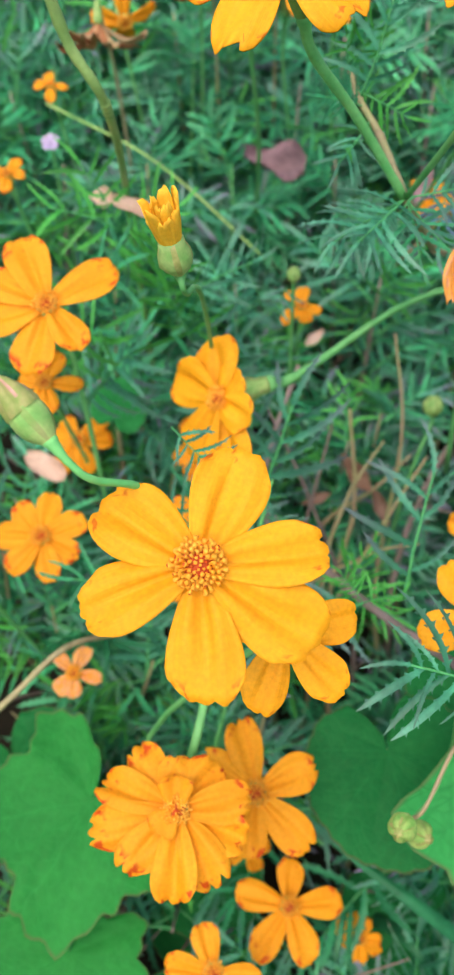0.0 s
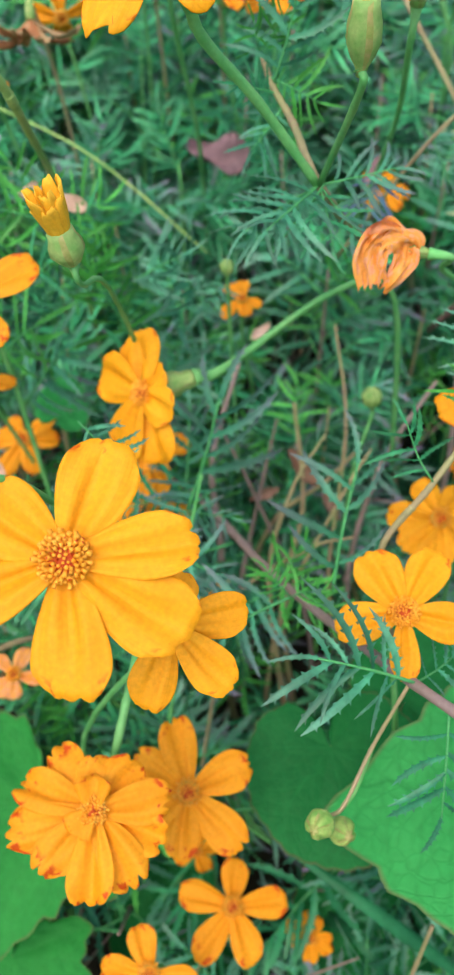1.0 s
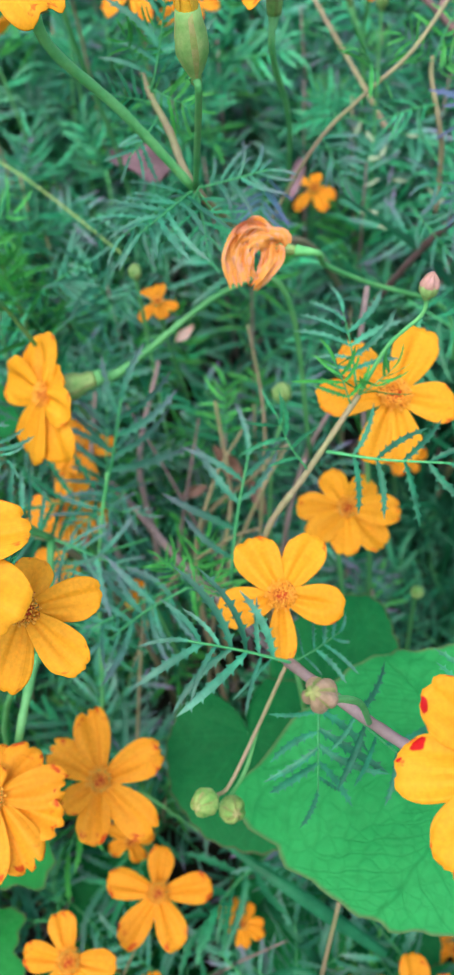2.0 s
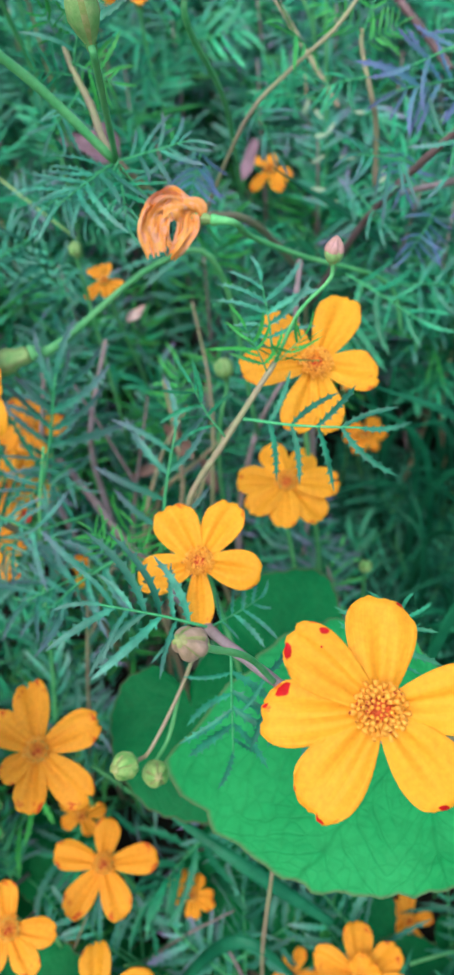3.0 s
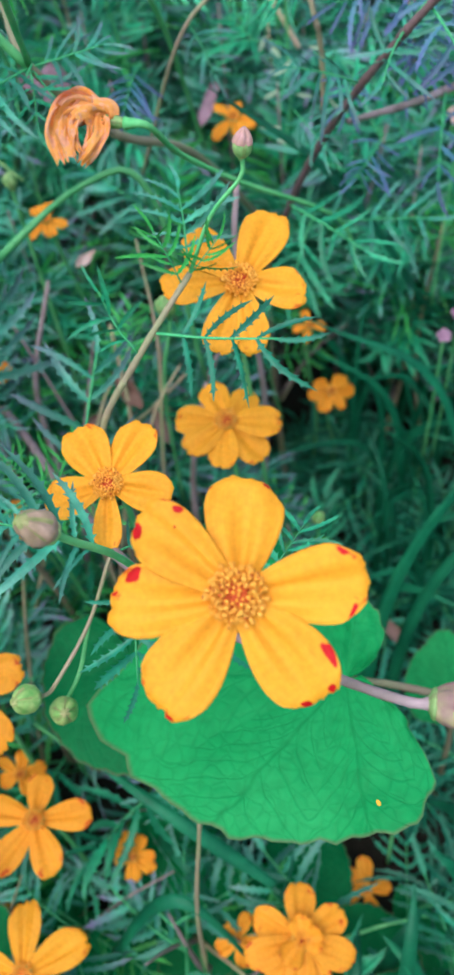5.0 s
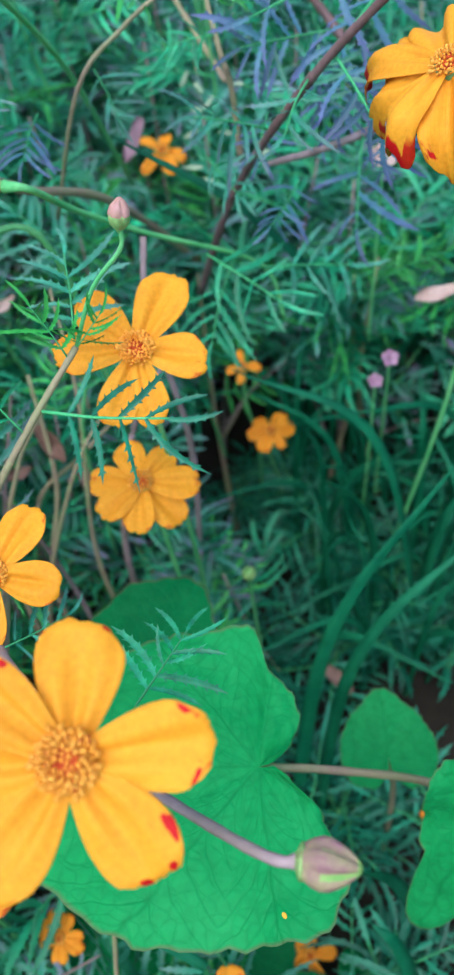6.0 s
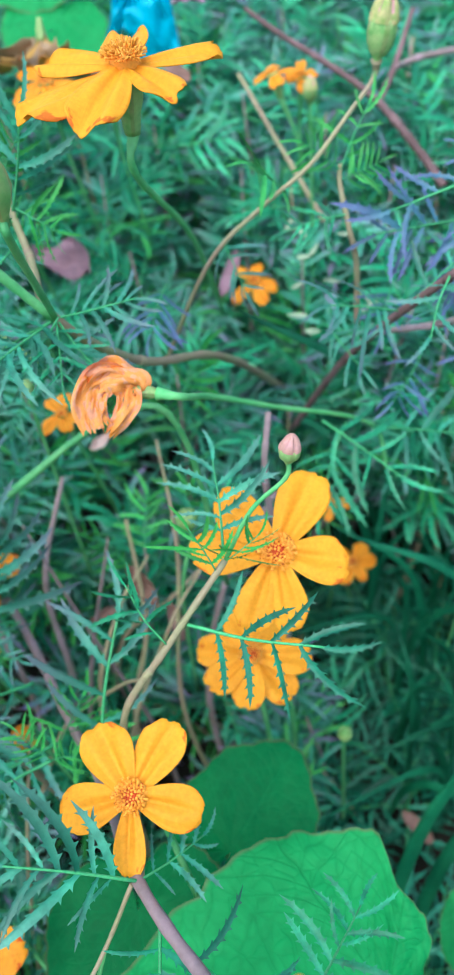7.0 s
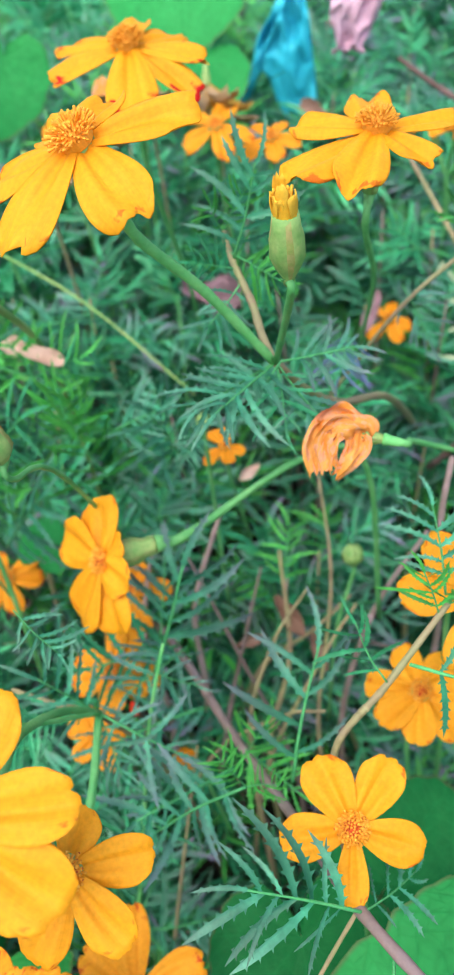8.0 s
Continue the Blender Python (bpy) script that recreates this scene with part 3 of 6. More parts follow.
def leaf_plan(rnd, pairs, slim, droop, stalk, end=0.70, long=0.0):
    """Where the leaflets of a feathery leaf one metre long sit: pose, length, width and bend of each; and its midrib."""
    side, droop = rnd.uniform(-0.22, 0.22), droop * rnd.uniform(0.3, 2.4)

    def at(s):
        return Vector((side * s * s, s, -droop * s * s))

    plan = []
    for k in range(pairs):
        s = stalk + (end - stalk) * (k + 0.3) / pairs
        ln = (0.20 + long + 0.23 * math.sin(math.pi * (0.25 + 0.62 * (k + 0.5) / pairs))) * rnd.uniform(0.85, 1.12)
        for sgn in (-1, 1):
            ang = (68 - 26 * k / pairs) * rnd.uniform(0.85, 1.12)
            m = Matrix.Translation(at(s + rnd.uniform(-0.02, 0.02))) @ Matrix.Rotation(radians(-sgn * ang), 4, "Z") @ Matrix.Rotation(radians(rnd.uniform(-18, 14)), 4, "X") @ Matrix.Rotation(radians(rnd.uniform(-28, 28)), 4, "Y")
            if rnd.random() < 0.93:
                plan.append((m, ln * rnd.uniform(0.7, 1.15), 0.034 * slim * rnd.uniform(0.8, 1.15), rnd.uniform(-0.05, 0.45)))
    m = Matrix.Translation(at(end)) @ Matrix.Rotation(radians(rnd.uniform(-14, 14)), 4, "Z") @ Matrix.Rotation(radians(rnd.uniform(-22, -5)), 4, "X")
    plan.append((m, 0.32 * rnd.uniform(0.9, 1.1), 0.036 * slim, 0.12))
    return plan, [at(0), at(0.35), at(end + 0.02)]


def fern_leaf(seed, material, teeth=5, pairs=5, slim=1.0, droop=0.15, stalk=0.16):
    """A leaf one metre long in one mesh, to be scaled."""
    plan, rib = leaf_plan(random.Random(seed), pairs, slim, droop, stalk)
    bm = bmesh.new()
    uvs = bm.loops.layers.uv.new("UVMap")
    tube(bm, rib, 0.011, 0.006, sides=5, steps=3)
    for f in bm.faces:
        f.material_index = 1
    for m, length, width, bend in plan:
        leaflet(bm, uvs, m, length, width, teeth, bend)
    return mesh_of("leaf", bm, material, rachis_mat)


def broad_leaf_mesh(radii, material, teeth=34, quilt=0.05, cup=0.06, sag=0.10, seed=0, rings=12, spokes=120, tooth=0.03):
    """A broad leaf round its stalk's end: radii gives its reach at even steps of angle from the sinus on."""
    rnd = random.Random(seed)
    bm = bmesh.new()
    uvs = bm.loops.layers.uv.new("UVMap")
    n, size = len(radii), max(radii)
    where = {}
    hub = bm.verts.new((0, 0, 0))
    where[hub] = (0, 0)
    grid = []
    for j in range(1, rings + 1):
        v = j / rings
        row = []
        for k in range(spokes + 1):
            f = k / spokes
            x = f * (n - 1)
            i = min(int(x), n - 2)
            h = x - i
            h = h * h * (3 - 2 * h)
            r = radii[i] * (1 - h) + radii[i + 1] * h
            a = radians(6 + 348 * f)
            saw = (f * teeth) % 1.0
            rim = 1 + tooth * (1 - abs(2 * saw - 1)) * v ** 6 - 0.5 * tooth
            rr = r * v * rim
            vein = abs(((f * 7) % 1.0) - 0.5) * 2
            z = size * (cup * v * v - sag * (v * r / size) ** 2 + quilt * (1 - vein) ** 0.5 * math.sin(math.pi * min(1, v * 0.98)) * 0.5)
            z += 0.02 * size * math.sin(v * 22 + vein * 5) * (1 - vein) * v + 0.035 * size * v * v * math.sin(5 * a + seed)
            vert = bm.verts.new((rr * math.cos(a), rr * math.sin(a), z))
            where[vert] = (f * 7, v)
            row.append(vert)
        grid.append(row)
    for k in range(spokes):
        bm.faces.new((hub, grid[0][k], grid[0][k + 1]))
    for a, b in zip(grid, grid[1:]):
        for k in range(spokes):
            bm.faces.new((a[k], b[k], b[k + 1], a[k + 1]))
    for f in bm.faces:
        top = max(where[lp.vert][0] for lp in f.loops)
        for lp in f.loops:
            lp[uvs].uv = where[lp.vert] if lp.vert is not hub else (top, 0)
    return mesh_of("blade", bm, material)


def broad_leaf(hub, normal, spin, radii_mm, label, material, stalk, seed=0, sag=0.10, cup=0.06, teeth=34, tooth=0.03):
    t = thing("broad_leaf", stalk[0], label, "leaf", "broad weed leaves")
    part("stalk", tube(bmesh.new(), [*stalk, Vector(hub) - Vector(normal).normalized() * 0.001], 0.0015, 0.0012), tan_mat, t, "thin tan leaf stalk")
    part("blade", broad_leaf_mesh([r / 1000 for r in radii_mm], material, seed=seed, sag=sag, cup=cup, teeth=teeth, tooth=tooth), None, t, "", facing(hub, normal, spin))
    return t


# ground
def ground_sheet():
    """Soil that reaches the horizon: finely lumpy under the bed, coarse further out."""
    xs = sorted({*(round(-0.5 + 0.02 * i, 3) for i in range(61)), *(s * d for d in (1, 2, 4, 8, 16, 40, 100, 300) for s in (-1, 1))})
    ys = sorted({*(round(-0.4 + 0.02 * i, 3) for i in range(81)), *(s * d for d in (2, 4, 8, 16, 40, 100, 300) for s in (-1, 1))})
    bm = bmesh.new()
    grid = []
    for y in ys:
        row = []
        for x in xs:
            near = max(0.0, 1 - max(abs(x - 0.1), abs(y - 0.3)) / 1.2)
            z = near * (0.012 * noise.noise(Vector((x * 18, y * 18, 0))) + 0.006 * noise.noise(Vector((x * 60, y * 60, 3)))) - 0.004
            row.append(bm.verts.new((x, y, z)))
        grid.append(row)
    for a, b in zip(grid, grid[1:]):
        for i in range(len(xs) - 1):
            bm.faces.new((a[i], a[i + 1], b[i + 1], b[i]))
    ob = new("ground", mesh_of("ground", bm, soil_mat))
    return tagged(ob, "dark lumpy garden soil under the flower bed", "ground", kind="structure")


ground_sheet()

# the blooms
main_bloom = marigold((0.0009, 0.098, 0.337), (0, -0.57, 0.82), [(68, 24.5, 16), (8, 25.5, 13.5), (-33, 27.8, 17), (-86, 26.5, 16), (-158, 24.5, 14.5), (146, 23.2, 16.5)],
    (-0.001, 0.180, 0.238), "large golden-yellow single marigold with six broad petals", disk=DISK_WIDE, scale=1.0, via=((-0.005, 0.166, 0.262), (-0.004, 0.138, 0.296)), stem_r=0.0013, seed=1, droop=0.06)
marigold((0.0187, 0.1008, 0.308), (0.05, -0.5, 0.85), [(80, 12.5, 10), (10, 17.5, 10.5), (-47, 19, 11), (-108, 19, 11), (165, 13, 10)],
    (-0.02, 0.13, 0), "smaller golden marigold tucked behind the large bloom", seed=2, scale=0.9, via=((-0.03, 0.135, 0.16),))
marigold((-0.0104, 0.0908, 0.2246), (0, -0.35, 0.93), [(90, 15, 12), (50, 18, 13), (8, 22, 13), (-22, 22, 13), (-57, 23.5, 14), (-90, 24.5, 14), (-132, 22, 13), (-166, 26.5, 14), (160, 24.5, 13), (128, 22.5, 13)],
    (-0.001, 0.180, 0.238), "ruffled double orange marigold with reddish petal edges", material=petal_orange, seed=3, wave=0.10, notch=0.12, inner=2, cup=0.10, via=((0.001, 0.150, 0.235), (-0.003, 0.122, 0.230), (-0.008, 0.107, 0.215)), stem_r=0.0014, flare=0.0014, swell=0.5)
marigold((0.0137, 0.1112, 0.1849), (0, -0.3, 0.95), [(103, 26, 13.5), (25, 23, 14.5), (-45, 25, 14), (-99, 20.5, 12.5), (-148, 15.5, 10), (147, 23, 13)],
    (0.01, 0.125, 0), "orange marigold with frayed reddish petal tips", material=petal_orange, seed=4, notch=0.09, wave=0.05, scale=1.05)
marigold((0.027, 0.0915, 0.1214), (0.05, -0.25, 0.95), [(85, 17, 11), (5, 21, 12), (-67, 20.5, 12), (-128, 22, 12), (164, 21, 12)],
    (0.03, 0.10, 0), "five-petalled orange marigold low in the bed", seed=5, material=petal_orange, notch=0.03)
marigold((-0.0013, 0.0643, 0.1414), (0, -0.25, 0.96), [(105, 16, 10.5), (-8, 16.5, 10.5), (172, 17.5, 10.5), (-121, 16, 10), (-57, 17, 10)],
    (0.0, 0.07, 0), "five-petalled orange marigold beside broad leaves", seed=6, material=petal_orange)
marigold((0.119, 0.0545, 0.318), (0, -0.53, 0.85), [(82, 20.3, 14), (4, 21.4, 13.4), (-53, 21.4, 13.4), (-129, 22.4, 13.6), (180, 21.3, 12.8), (138, 20.8, 11.8)],
    (0.110, 0.078, 0.272), "golden six-petalled marigold with blood-red flecks at its tips", material=FLECKED, disk=DISK_WIDE, scale=0.93, seed=17, droop=0.05, notch=0.03, via=((0.114, 0.073, 0.280),), stem_r=0.0012)
marigold((0.080, 0.1307, 0.2653), (0, -0.5, 0.86), [(119, 19.3, 14), (57, 20.4, 12.5), (-15, 18.2, 12), (-168, 19.2, 12.5), (-92, 18.5, 8.5)],
    (0.095, 0.14, 0), "small golden marigold with five petals, one folded", seed=8, scale=0.80, disk=DISK_WIDE, via=((0.09, 0.135, 0.16),))
marigold((0.110, 0.2025, 0.219), (0, -0.4, 0.9), [(111, 17.5, 12), (50, 16.5, 12), (-6, 20.5, 13), (-49, 20, 13), (-97, 18.5, 12), (-143, 18.5, 12), (172, 19.5, 12)],
    (0.115, 0.215, 0), "orange marigold with seven notched petals in shade", seed=9, notch=0.06)
marigold((0.120, 0.189, 0.2893), (0.05, -0.55, 0.83), [(61, 25, 15), (-12, 20, 14), (-80, 22, 11), (-112, 22.5, 12), (178, 23.5, 13), (133, 22.5, 13)],
    (0.125, 0.215, 0), "orange marigold partly behind a feathery leaf", seed=10, disk=DISK_WIDE, scale=0.95)
marigold((0.0015, 0.2128, 0.2780), (-0.62, -0.56, 0.55), [(95, 21, 19), (45, 12, 14), (-30, 15, 15), (-80, 24, 19), (155, 21, 19), (-122, 25, 19)],
    (0.10, 0.25, 0.20), "golden marigold seen from its side on a long bent stalk", seed=11, droop=0.18, lift=8, cal=0.80, cup_mesh=lathe_calyx(0.017, 0.0068, 0.0038, 0.8), flare=0.0022, swell=0.5, cup_n=(-0.92, -0.38, -0.02), cup_shift=(0.004, 0.004, -0.002), via=((0.09, 0.245, 0.29), (0.068, 0.239, 0.299)), stem_r=0.0011, clear=0.1)
marigold((-0.0573, 0.2319, 0.3037), (0, -0.45, 0.89), [(114, 28, 16), (34, 26.5, 16), (-50, 19.5, 12), (-105, 24, 16), (-168, 22, 15), (150, 27, 15)],
    (-0.06, 0.25, 0), "orange marigold with broad overlapping petals", seed=12, scale=1.0, material=petal_orange)
marigold((-0.074, 0.2095, 0.205), (0, -0.4, 0.9), [(80, 19, 11), (25, 19, 12), (-30, 17, 11), (-75, 19, 11), (-130, 19, 12), (178, 20, 12), (130, 18, 11)],
    (-0.08, 0.22, 0), "orange marigold with seven petals above broad leaves", seed=13, material=petal_orange)
marigold((0.0883, 0.2577, 0.3974), (0.05, -0.05, 1), [(25, 25, 12), (-50, 20, 12), (-104, 29, 14), (-136, 31, 15), (169, 22, 13), (96, 22, 13)],
    (0.10, 0.42, 0.22), "golden marigold held flat with a tall tufted centre", disk=DISK_TALL, seed=14, droop=0.10, wave=0.10, notch=0.08, via=((0.096, 0.318, 0.318),), clear=0.08, cup=0.05)
marigold((0.0195, 0.2142, 0.4133), (-0.28, -0.30, 0.91), [(6, 26.5, 14), (-58, 26, 16), (-118, 29, 14), (-172, 24, 14), (130, 18, 13), (72, 17, 13)],
    (0.06, 0.2385, 0.338), "large golden marigold with arching petals and a shaggy centre", disk=DISK_TALL, scale=1.05, seed=15, droop=0.16, wave=0.10, notch=0.08, via=((0.042, 0.232, 0.366),), clear=0.08, stem_r=0.0014)
marigold((0.0117, 0.3297, 0.4026), (0, -0.2, 0.98), [(-7, 26, 13), (-38, 30, 12), (-82, 31, 17), (-160, 27, 13), (156, 28, 13), (93, 22, 14), (40, 22, 13)],
    (0.015, 0.43, 0.2), "golden marigold with scarlet-stained drooping petals", material=[petal_red, petal_scarlet, petal_scarlet, petal_red, petal_red, petal_red, petal_red], disk=DISK_TALL, scale=1.05, seed=16, droop=0.2, wave=0.10, notch=0.08, clear=0.06)
marigold((0.2068, 0.2103, 0.3503), (-0.45, -0.30, 0.84), [(135, 29, 15), (165, 24, 14), (-150, 22, 14), (-105, 22, 14), (95, 25, 14), (30, 22, 14), (-40, 22, 14)],
    (0.22, 0.26, 0.1), "ruffled marigold with scarlet undersides", material=[petal_scarlet, petal_red, petal_scarlet, petal_red, petal_scarlet, petal_red, petal_scarlet], seed=19, droop=0.20, wave=0.24, curl=0.5, notch=0.12)
marigold((0.1259, 0.0534, 0.094), (0, -0.3, 0.95), [(88, 19, 12), (28, 18.5, 12), (-20, 20, 12), (155, 19, 12), (-164, 21, 12), (-95, 18, 12), (-60, 16, 10), (-130, 18, 11)],
    (0.127, 0.06, 0), "orange marigold below the broad leaf", material=petal_orange, seed=20, inner=3)
marigold((0.157, 0.09, 0.022), (0, -0.3, 0.95), [(87, 14, 8), (5, 12, 7), (-74, 15, 8), (-161, 12, 7), (134, 12, 7)],
    (0.158, 0.093, 0), "small faded orange marigold near the soil", material=petal_orange, seed=21, scale=0.7)


def small_bloom(c, r, seed, label="small far orange marigold among the foliage", material=None, count=6, n=(0, -0.4, 0.9), clear=0.09, droop=0.2):
    rnd = random.Random(seed)
    spec = [(360 / count * k + rnd.uniform(-18, 18), r * rnd.uniform(0.8, 1.15), r * rnd.uniform(0.45, 0.7)) for k in range(count)]
    return marigold(c, n, spec, (c[0] + 0.004, c[1] + 0.05, max(0.0, c[2] - 0.16)), label, material=material or petal_orange, seed=seed, scale=min(1.0, r / 17), droop=droop, wave=0.06, notch=0.08, clear=clear, stem_r=0.0008)


small_bloom((0.0585, 0.089, 0.083), 10, 30, "withering orange marigold with narrow shrunken petals", petal_orange, 7)
small_bloom((0.117, 0.428, 0.235), 15, 31, count=5)
small_bloom((0.0355, 0.300, 0.254), 10, 32, "small spent orange marigold among the foliage", count=5, clear=0.05)
small_bloom((0.162, 0.322, 0.124), 13, 33, "faded orange marigold in deep shade")
small_bloom((0.150, 0.32, 0.172), 9, 34, "tiny orange marigold in deep shade", count=4)
small_bloom((-0.008, 0.264, 0.202), 17, 35, "orange marigold behind feathery leaves", count=6, clear=0.03)
small_bloom((-0.006, 0.214, 0.214), 17, 36, "orange marigold half hidden by leaves", count=7)
small_bloom((-0.012, 0.196, 0.196), 13, 37, "orange marigold half hidden by leaves", count=6)
small_bloom((-0.070, 0.278, 0.193), 17, 38, count=6)
small_bloom((-0.060, 0.166, 0.170), 12, 39, "small orange marigold above broad leaves", petal_faded, 5)
small_bloom((-0.046, 0.418, 0.330), 15, 40, "drooping orange marigold at the back", count=4, n=(0.25, -0.85, -0.2), droop=0.5)
small_bloom((-0.024, 0.430, 0.345), 15, 54, "drooping orange marigold at the back", petal_faded, 4, n=(-0.2, -0.85, -0.25), droop=0.5)
small_bloom((-0.085, 0.415, 0.303), 9, 41, count=4)
small_bloom((-0.10, 0.36, 0.285), 10, 42, count=5)
small_bloom((0.030, 0.42, 0.345), 18, 43, "orange marigold behind the tall blooms", count=5)
small_bloom((0.055, 0.43, 0.335), 15, 44, "orange marigold behind the tall blooms", count=5)
small_bloom((0.1304, 0.434, 0.337), 12, 45, count=4, n=(-0.3, -0.1, 0.95))
small_bloom((0.1440, 0.440, 0.333), 9, 52, count=4)
small_bloom((0.011, 0.119, 0.1), 11, 46, "orange marigold peeping out below leaves", count=5)
small_bloom((0.10, 0.062, 0.06), 11, 47, count=5)
marigold((0.0225, 0.0445, 0.095), (0, -0.3, 0.95), [(92, 24, 13), (28, 25, 14), (-30, 23, 13), (-85, 22, 13), (-140, 23, 13), (165, 22, 13)],
    (0.024, 0.055, 0), "golden marigold with frayed tips low in the bed", seed=22, notch=0.08)
small_bloom((-0.008, 0.066, 0.06), 14, 48, "dull orange marigold low in the bed", count=6)
small_bloom((0.207, 0.112, 0.112), 6, 49, "small orange marigold at the bed's edge", count=5)
small_bloom((-0.09, 0.16, 0.25), 10, 50, count=5)
small_bloom((-0.0686, 0.2447, 0.2575), 13, 53, "orange marigold behind the side-facing bloom", count=6)
small_bloom((0.02, 0.61, 0.36), 14, 51, count=5)


def wilted(c, foot, via):
    """A spent bloom: limp petals fold over from the nodding head and hang in creased strips."""
    c = Vector(c)
    right, up, front = Vector((1, 0, 0)), Vector((0, 0.55, 0.835)), Vector((0, -0.835, 0.55))

    def at(x, y, z):
        return c + (right * x + up * y + front * z) * 0.00079

    t = thing("wilted_marigold", foot, "wilted peach-orange marigold with shrivelled hanging petals", "flower", FLOWERS)
    axis = (at(0, 3, 1) - at(10, 1, 0)).normalized()
    head = at(11, 1.4, -0.5)
    part("stem", tube(bmesh.new(), [Vector(foot), *via, head - axis * 0.011, head - axis * 0.004], 0.0009, 0.0011, flare=0.0008), stem_mat, t)
    part("calyx", CALYX, None, t, "ribbed green calyx", facing(head + axis * 0.002, axis) @ Matrix.Scale(0.48, 4))
    # limp petals: the line each one follows, in mm right, up and towards the front, and its half width
    folds = (
        (((10.5, 1.4, -1), (7.5, 6.5, 0), (3, 9, 1), (-3, 7.5, 2), (-5.5, 4.5, 3)), 3.4),
        (((9, 2.5, 0), (3, 7.5, 2), (-5, 6, 3.2), (-8.6, -1, 3), (-7.8, -11, 2)), 3.1),
        (((8, 3, 0), (1, 6, 3.6), (-4, 2.5, 4.6), (-4.6, -4, 4.2), (-4.2, -10.5, 3)), 2.9),
        (((8, 2, 0), (1, 3.5, 4.4), (-2, -1, 5), (-1.8, -5, 4.6), (-0.8, -8.5, 4)), 1.3),
        (((10.5, 1, 0), (8.4, 3, 2.6), (7.6, -2.5, 3.2), (3.6, -8, 3.2), (-0.6, -12.5, 2.6)), 2.4),
        (((9, 2, 0), (4.6, 3, 2), (3.4, -2, 2.2), (1.6, -7, 2), (-0.2, -10.5, 1.4)), 0.9),
        (((11, 1.2, -0.5), (9.6, 4.5, 1.6), (5.4, 5.4, 3.8), (0.5, 4.6, 4.6), (-1.5, 2, 4.8)), 3.0),
        (((10, 1, -2), (4, 5.5, -2), (-4, 4, -1.5), (-6.5, -3, -0.5), (-6, -8, 0)), 2.6))
    for k, (points, half) in enumerate(folds):
        bm = bmesh.new()
        uvs = bm.loops.layers.uv.new("UVMap")
        line = curve_points([at(*p) for p in points], 6)
        where, sheets = {}, []
        for side in (0, 1):
            rows = []
            for j, p in enumerate(line):
                f = j / (len(line) - 1)
                d = (line[min(j + 1, len(line) - 1)] - line[max(j - 1, 0)]).normalized()
                out = (front - d * d.dot(front) + 0.35 * math.sin(f * 5 + k * 1.7) * d.cross(front)).normalized()
                across = d.cross(out).normalized()
                w = half / 1000 * (0.5 + 0.6 * math.sin(math.pi * min(1, 0.12 + f * 0.8))) * (1 + 0.14 * math.sin(f * 15 + k * 2))
                row = []
                for i in range(9):
                    u = i / 4 - 1
                    crease = 0.40 * w * math.sin(u * 4.2 + f * 4 + k) + 0.30 * w * math.sin(u * 8 - f * 9 + 2 * k) - 0.22 * w * u * u
                    ragged = d * (0.0009 * math.sin(u * 6 + k * 2.1) + 0.0005 * math.sin(u * 14 + k)) * f ** 4
                    v = bm.verts.new(p + across * w * u + out * (crease - side * 0.0002) + ragged)
                    where[v] = (u * 0.5 + 0.5, f)
                    row.append(v)
                rows.append(row)
            sheets.append(rows)
        for side, rows in enumerate(sheets):
            for a, b in zip(rows, rows[1:]):
                for i in range(8):
                    q = (a[i], a[i + 1], b[i + 1], b[i])
                    bm.faces.new(q if side else q[::-1])
        for f in bm.faces:
            for lp in f.loops:
                lp[uvs].uv = where[lp.vert]
        part("petal", bm, petal_faded, t, "shrivelled peach-orange petal")
    CLEAR.append((c, Vector((0, -0.6, 0.8)), 0.12, 0.018))
    return t


wilted((0.0778, 0.2098, 0.3308), (0.17, 0.29, 0.22), ((0.161, 0.289, 0.249), (0.122, 0.260, 0.284), (0.103, 0.238, 0.307)))

# buds
bud((-0.0085, 0.1835, 0.358), (-0.18, 0.0, 0.97), 0.023, 0.0052, (0.0, 0.30, 0.16), "half-open marigold bud with ragged yellow petals", petal_young, tip=0.54, florets=17, flare=True, seed=1, via=((-0.002, 0.212, 0.315),))
bud((0.0875, 0.2502, 0.2395), (-0.05, 0.1, 1), 0.010, 0.0042, (0.08, 0.25, 0.12), "small round yellow-green marigold bud", calyx_mat, tip=0.4, seed=2, via=((0.082, 0.244, 0.20),))
bud((0.0542, 0.0835, 0.2315), (-0.35, -0.5, 0.7), 0.0095, 0.0041, (0.080, 0.113, 0.255), "small pale green bud with pinkish seams", bud_green, tip=0.65, seed=3, via=((0.071, 0.104, 0.236), (0.062, 0.090, 0.229)), stem_r=0.0006, stem_material=tan_mat)
bud((0.0622, 0.086, 0.219), (0.3, -0.5, 0.75), 0.009, 0.0041, (0.071, 0.104, 0.236), "small pale green bud with pinkish seams", bud_green, tip=0.65, seed=4, via=((0.066, 0.096, 0.222),), stem_r=0.0006)
bud((0.0841, 0.0676, 0.3236), (-0.35, -0.35, 0.85), 0.0100, 0.0039, (0.100, 0.088, 0.2685), "round bud flushed pink and green on a hooked stalk", rosy_mat, tip=0.86, seed=5, via=((0.0945, 0.078, 0.299),))
